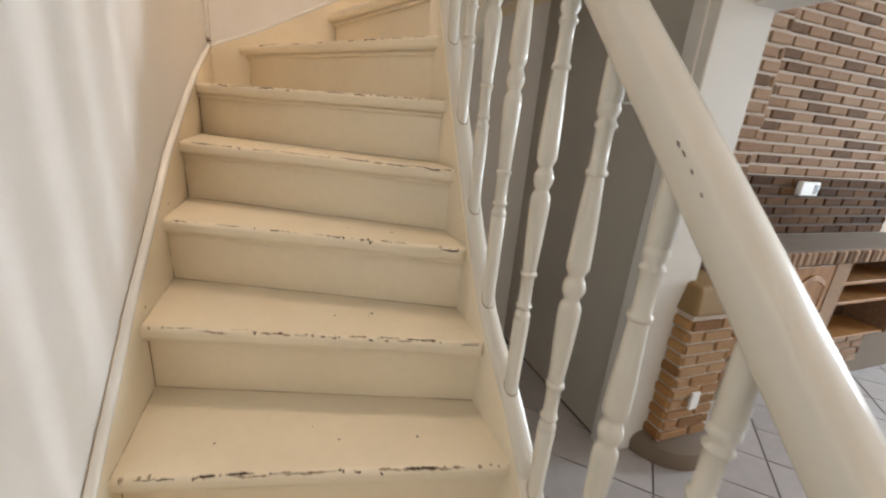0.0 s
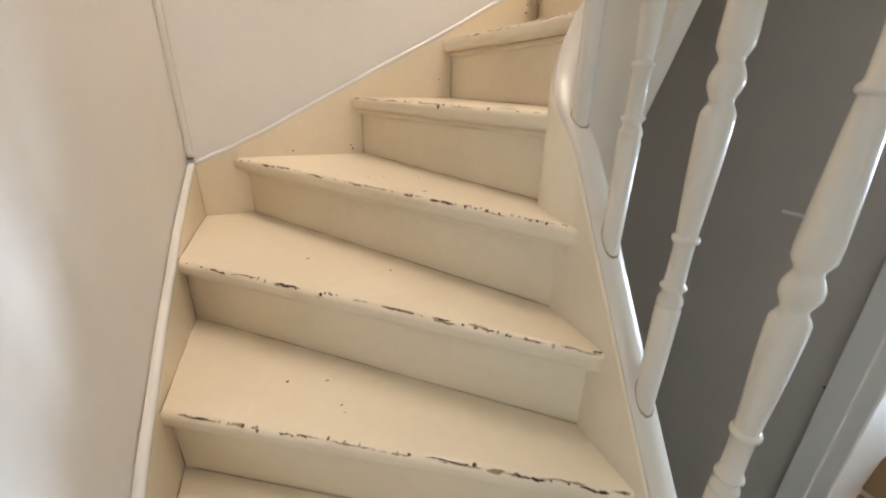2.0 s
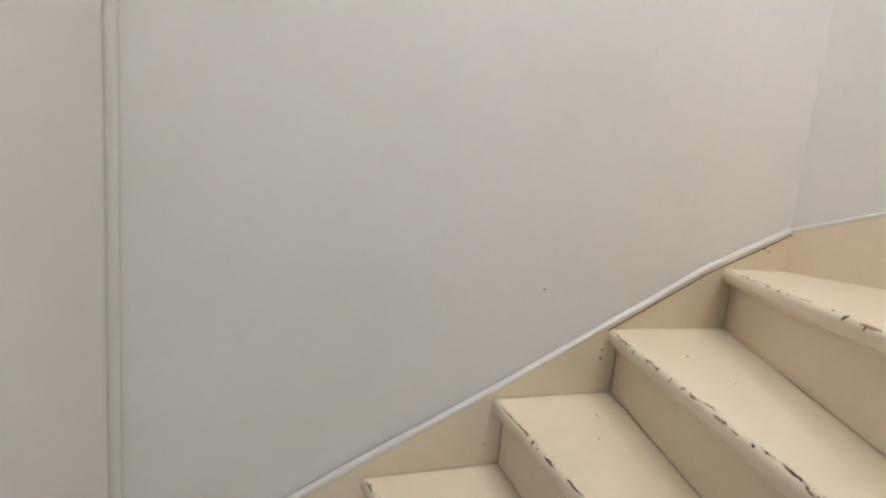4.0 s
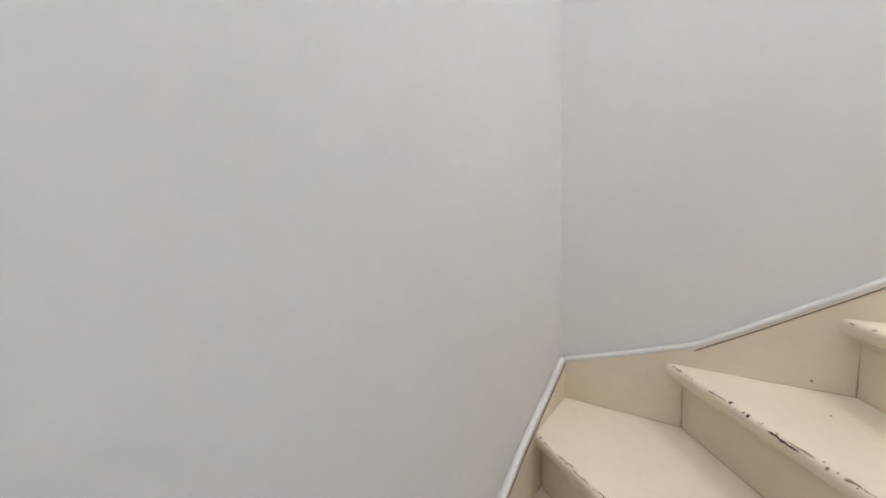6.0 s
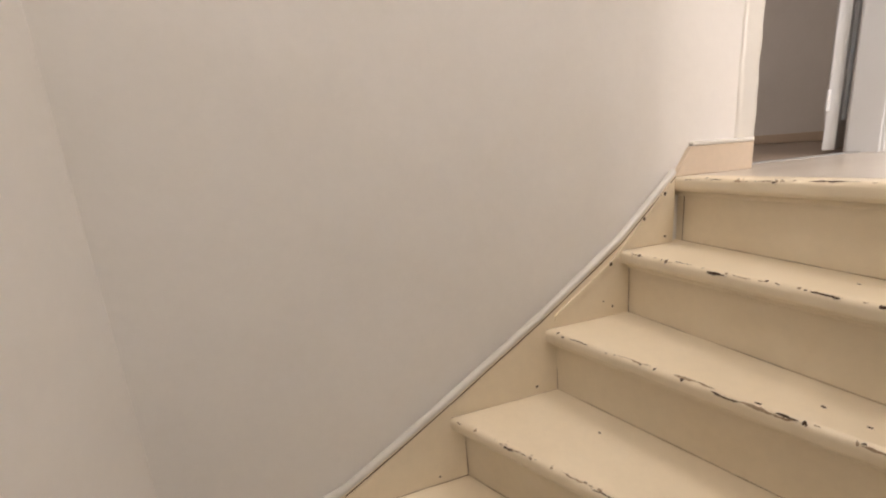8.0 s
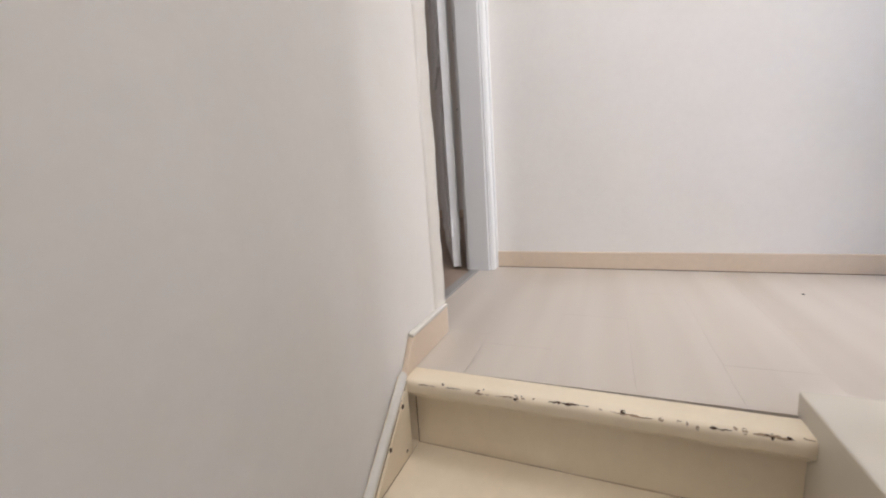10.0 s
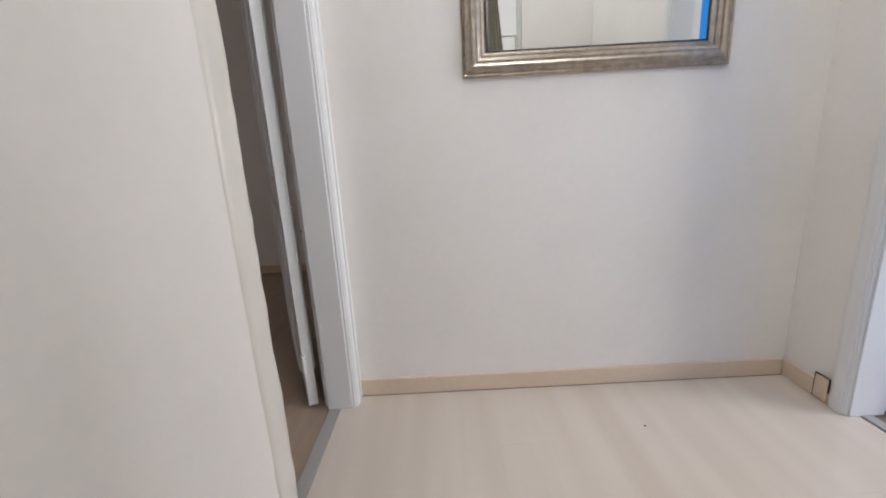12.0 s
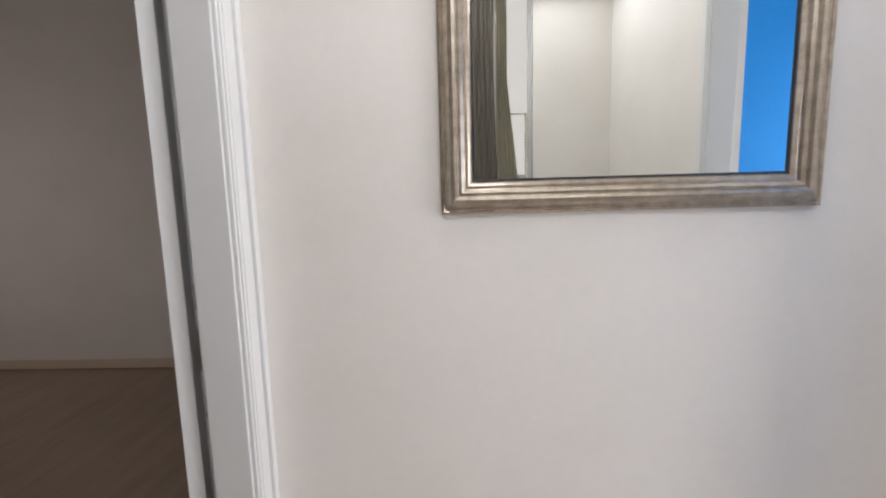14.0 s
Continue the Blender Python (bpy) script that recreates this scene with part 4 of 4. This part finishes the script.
def curtain(x0, x1, z0, z1, mat, label, pinch):
    """A gathered curtain drawn in towards its tie."""
    bm = bmesh.new()
    cols, rows = 28, 18
    grid = []
    for i in range(rows + 1):
        v = i / rows
        sq = 1 - pinch * min(1, 1.8 * v)
        grid.append([bm.verts.new((x1 - (x1 - x0) * (1 - j / cols) * sq, YN - 0.04 + 0.018 * math.sin(j * 1.35 + 0.6 * math.sin(v * 3)), z0 + (z1 - z0) * v)) for j in range(cols + 1)])
    for i in range(rows):
        for j in range(cols):
            bm.faces.new((grid[i][j], grid[i][j + 1], grid[i + 1][j + 1], grid[i + 1][j]))
    bmesh.ops.solidify(bm, geom=bm.faces[:], thickness=0.002)
    cu = thing("curtain", label, "curtain")
    smooth(part("cloth", bm, mat, cu), 80)


curtain(0.77, 0.955, 4.80, 6.4, CURTAIN, "olive-cream curtain drawn back beside a small window", 0.5)
curtain(0.95, 1.20, 4.80, 6.4, CURTAIN_GREY, "grey-beige curtain hanging in folds", 0.1)
spindle = thing("turned_spindle", "white turned wooden spindle on the window sill", "spindle", at=(0.70, YN - 0.02, 4.86))
smooth(part("shaft", lathe([(0.8 * r, 0.6 * (q + 0.52)) for r, q in PROFILE], 16), GLOSS, spindle), 50)

# ---- kitchen seen past the stairs ----
YB = 0.80
structure("wall_kitchen_north", box((1.85, YB, -0.01), (8.1, YB + 0.2, CEIL0)), MORTAR, "mortar bed of an exposed brick kitchen wall", "wall")
structure("trim_post", box((1.69, 0.41, 0.0), (1.95, 0.515, 2.66), 0.006, 2), GLOSS, "white painted casing at the end of the grey wall", "trim")
structure("trim_post_edge", box((1.680, 0.452, 0.0), (1.692, 0.517, 2.62), 0.004, 2), GLOSS, "white moulding on the wall end", "trim")
structure("baseboard_grey_wall", box((1.703, 0.517, 0.0), (1.712, YN, 0.006)), SEAM, "dark joint at the foot of the wall", "skirting")
mark(bpy.data.objects["wall_east_lower"], [(1.7092, 1.302, 1.62), (1.7092, 0.69, 1.40), (1.7092, 0.53, 1.10)], "x", 0.004, 8)

# coat hook fixing on the grey wall
hook = thing("wall_hook", "small white hook screwed to the grey wall", "hook")
part("arm", box((1.700, 0.70, 1.565), (1.711, 0.79, 1.577), 0.003), PLASTIC, hook)
for y, z in ((0.690, 1.585), (0.672, 1.572), (0.688, 1.558)):
    s = smooth(part("screw_hole", lathe([(0.005, 0), (0.005, 0.003), (0.002, 0.004)], 10), BLACK, hook), 40)
    s.matrix_basis = pose(1.711, y, z, 0, -90, 0)

# kitchen counter: brick base, tiled worktop, oak doors
counter = thing("kitchen_counter", "masonry kitchen counter with oak doors and open shelves", "counter")
part("worktop", box((2.12, 0.50, 0.862), (5.2, YB, 0.948), 0.006), CEMENT, counter, "dull brown worktop")
part("plinth", box((2.12, 0.58, 0.0), (5.2, YB, 0.33), 0.006), CEMENT, counter)
for x0, x1 in ((3.19, 3.33), (4.0, 4.12)):
    part("pier", box((x0, 0.53, 0.33), (x1, YB, 0.862), 0.004), BRICK, counter, "brick pier")
# dark panel: the shade inside the shelf recess is put into its colour
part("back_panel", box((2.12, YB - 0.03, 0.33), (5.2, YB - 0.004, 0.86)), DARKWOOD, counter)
part("base_board", box((2.12, 0.545, 0.33), (5.2, YB - 0.03, 0.345)), OAK, counter)
for a, b, knob_side in ((2.17, 2.50, 1), (2.506, 2.836, -1), (2.842, 3.178, -1)):
    dr = part("cabinet_door", box((a, 0.53, 0.35), (b, 0.552, 0.845), 0.003), OAK, counter, "oak cabinet door")
    bm = bmesh.new()
    lo_, hi_, z0, z1 = a + 0.055, b - 0.055, 0.41, 0.75
    arch = [(lo_, z0), (hi_, z0), (hi_, z1)] + [(hi_ - (hi_ - lo_) * k / 8, z1 + 0.045 * math.sin(math.pi * k / 8)) for k in range(1, 8)] + [(lo_, z1)]
    mid_x, mid_z = (lo_ + hi_) / 2, (z0 + z1) / 2
    rings = [[bm.verts.new((mid_x + (x - mid_x) * q, y, mid_z + (z - mid_z) * q)) for x, z in arch] for q, y in ((1.0, 0.531), (0.99, 0.522), (0.86, 0.516), (0.84, 0.519))]
    for r0, r1 in zip(rings, rings[1:]):
        for j in range(len(arch)):
            bm.faces.new((r0[j], r0[(j + 1) % len(arch)], r1[(j + 1) % len(arch)], r1[j]))
    bm.faces.new(rings[-1])
    bmesh.ops.recalc_face_normals(bm, faces=bm.faces[:])
    part("raised_panel", bm, OAK, dr, "arched raised panel")
    kn = smooth(part("knob", lathe([(0.008, 0), (0.006, 0.01), (0.013, 0.018), (0.0, 0.024)], 12), DARKWOOD, dr), 50)
    kn.matrix_basis = pose(b - 0.028 if knob_side > 0 else a + 0.028, 0.53, 0.62, 90, 0, 0)
for z in (0.575, 0.705):
    part("shelf", box((3.33, 0.54, z), (4.0, YB - 0.03, z + 0.022), 0.003), OAK, counter, "open shelf")

# low brick pedestal on a rounded cement base, beside the post
stub = thing("brick_pedestal", "low orange brick pedestal with a worn stone cap", "pedestal")
part("core", box((1.892, 0.332, 0.09), (2.175, 0.69, 0.745)), MORTAR, stub)
bm = box((1.875, 0.315, 0.745), (2.19, 0.70, 0.872))
for v in bm.verts:
    if v.co.z > 0.8:
        v.co.x = 1.905 if v.co.x < 2 else v.co.x
        v.co.y = 0.345 if v.co.y < 0.5 else v.co.y
bmesh.ops.bevel(bm, geom=bm.edges[:], offset=0.016, segments=3, affect="EDGES", profile=0.5)
part("cap", bm, CAPSTONE, stub, "worn orange-brown stone cap")
bm = lathe([(0.0, 0.0), (0.225, 0), (0.232, 0.05), (0.218, 0.085), (0.19, 0.098), (0.0, 0.10)], 36)
for v in bm.verts:
    v.co.y *= 1.15
smooth(part("base_curb", bm, CEMENT, stub, "rounded cement base"), 40).location = (2.04, 0.48, 0.0)
part("socket_plate", box((2.0, 0.308, 0.27), (2.05, 0.322, 0.36), 0.004), PLASTIC, stub, "white socket plate")
pier = thing("brick_pier", "exposed brick pier beside the kitchen worktop", "pier")
part("core", box((1.90, 0.632, 0.90), (2.38, YB, CEIL0)), MORTAR, pier)
part("slot", box((2.383, YB - 0.025, 1.30), (2.40, YB - 0.013, 1.75)), BLACK, pier, "dark open slot beside the pier")

# socket on the brick wall
socket = thing("wall_socket", "white double socket on the brick wall", "socket")
part("plate", box((3.05, YB - 0.045, 1.19), (3.21, YB - 0.012, 1.27), 0.006, 2), PLASTIC, socket)
part("hole", box((3.16, YB - 0.047, 1.205), (3.195, YB - 0.044, 1.255), 0.001), BLACK, socket)

# ---- pieces: landing boards, floor tiles, bricks ----
landing = bpy.data.objects["floor_landing"]
k = 0
x = -0.04
while x < 1.93:
    w = min(0.192, 1.938 - x)
    cuts = [-1.022, -1.022 + 0.35 + 0.27 * (k % 3), 0.05 if x > 0.80 else 0.095]
    for y0, y1 in zip(cuts, cuts[1:]):
        a, b = y0 + 0.0002, y1 - 0.0002
        if x + w > 1.83:
            if b > -0.192 and x < 1.82:
                part("floorboard", box((x + 0.0003, -0.1915, TOP - 0.012), (1.8285, b, TOP)), LAMINATE, landing)
            b = min(b, -0.192)
        if b - a < 0.05:
            continue
        part("floorboard", box((x + 0.0001, a, TOP - 0.012), (x + w - 0.0001, b, TOP)), LAMINATE, landing)
    x += w
    k += 1

floor = bpy.data.objects["floor"]
T = 0.253
me = None
u, v = Vector((1, 1)).normalized(), Vector((-1, 1)).normalized()
origin = Vector((1.56, 0.355))
for i in range(-14, 16):
    for j in range(-14, 16):
        p = origin + u * (i + 0.5) * T + v * (j + 0.5) * T
        if not (0.85 < p.x < 5.0 and -1.3 < p.y < 1.3):
            continue
        if me is None:
            bm = box((-T / 2 + 0.003, -T / 2 + 0.003, -0.012), (T / 2 - 0.003, T / 2 - 0.003, 0.0), 0.002, 1)
            ob = part("floor_tile", bm, TILE, floor)
            me = ob.data
        else:
            ob = new("floor_tile", me)
            ob.parent = floor
        ob.matrix_basis = pose(p.x, p.y, 0, 0, 0, 45)


def brick_field(parent, x0, x1, z0, z1, y, mat, rnd, axis="y", length=0.175, course=0.057, proud=0.012):
    """Bricks in running bond on a wall face; each a piece of its own."""
    meshes = {}
    row = 0
    z = z0
    while z + course * 0.8 < z1:
        x = x0 - (length / 2 if row % 2 else 0)
        while x < x1:
            a, b = max(x, x0), min(x + length, x1)
            if b - a > 0.03:
                L = round(b - a - 0.012, 3)
                if L not in meshes:
                    bm = box((0, 0, 0), (L, proud + 0.01, course - 0.013), 0.007, 2 if L > 0.1 else 1)
                    ob = part("brick", bm, mat, parent)
                    meshes[L] = ob.data
                else:
                    ob = new("brick", meshes[L])
                    ob.parent = parent
                if axis == "y":
                    ob.matrix_basis = pose(a + 0.006, y - proud + rnd.uniform(-0.003, 0.003), z + 0.007, rnd.uniform(-1, 1), 0, rnd.uniform(-0.5, 0.5))
                else:
                    ob.matrix_basis = pose(y - proud + rnd.uniform(-0.003, 0.003), b - 0.006, z + 0.007, 0, 0, -90)
            x += length
        z += course
        row += 1


brng = random.Random(11)
KWALL = bpy.data.objects["wall_kitchen_north"]
# lower band: darker bricks on a darker mortar bed
part("dark_mortar_bed", box((2.40, YB - 0.004, 0.95), (4.1, YB - 0.001, 1.292)), MORTAR_DARK, KWALL, "dark brown joints")
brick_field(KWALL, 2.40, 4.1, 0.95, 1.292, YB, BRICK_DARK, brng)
brick_field(KWALL, 2.40, 4.1, 1.292, 2.50, YB, BRICK, brng)
brick_field(pier, 1.905, 2.38, 0.95, 2.50, 0.632, BRICK, brng)
brick_field(counter, 2.12, 3.9, 0.862, 0.946, 0.50, BRICK, brng, length=0.052, course=0.086)
brick_field(counter, 2.2, 3.9, 0.10, 0.33, 0.58, BRICK, brng)
brick_field(stub, 1.885, 2.178, 0.10, 0.742, 0.332, BRICK_STUB, brng)
brick_field(stub, 0.325, 0.62, 0.10, 0.742, 1.892, BRICK_ORANGE, brng, "x")
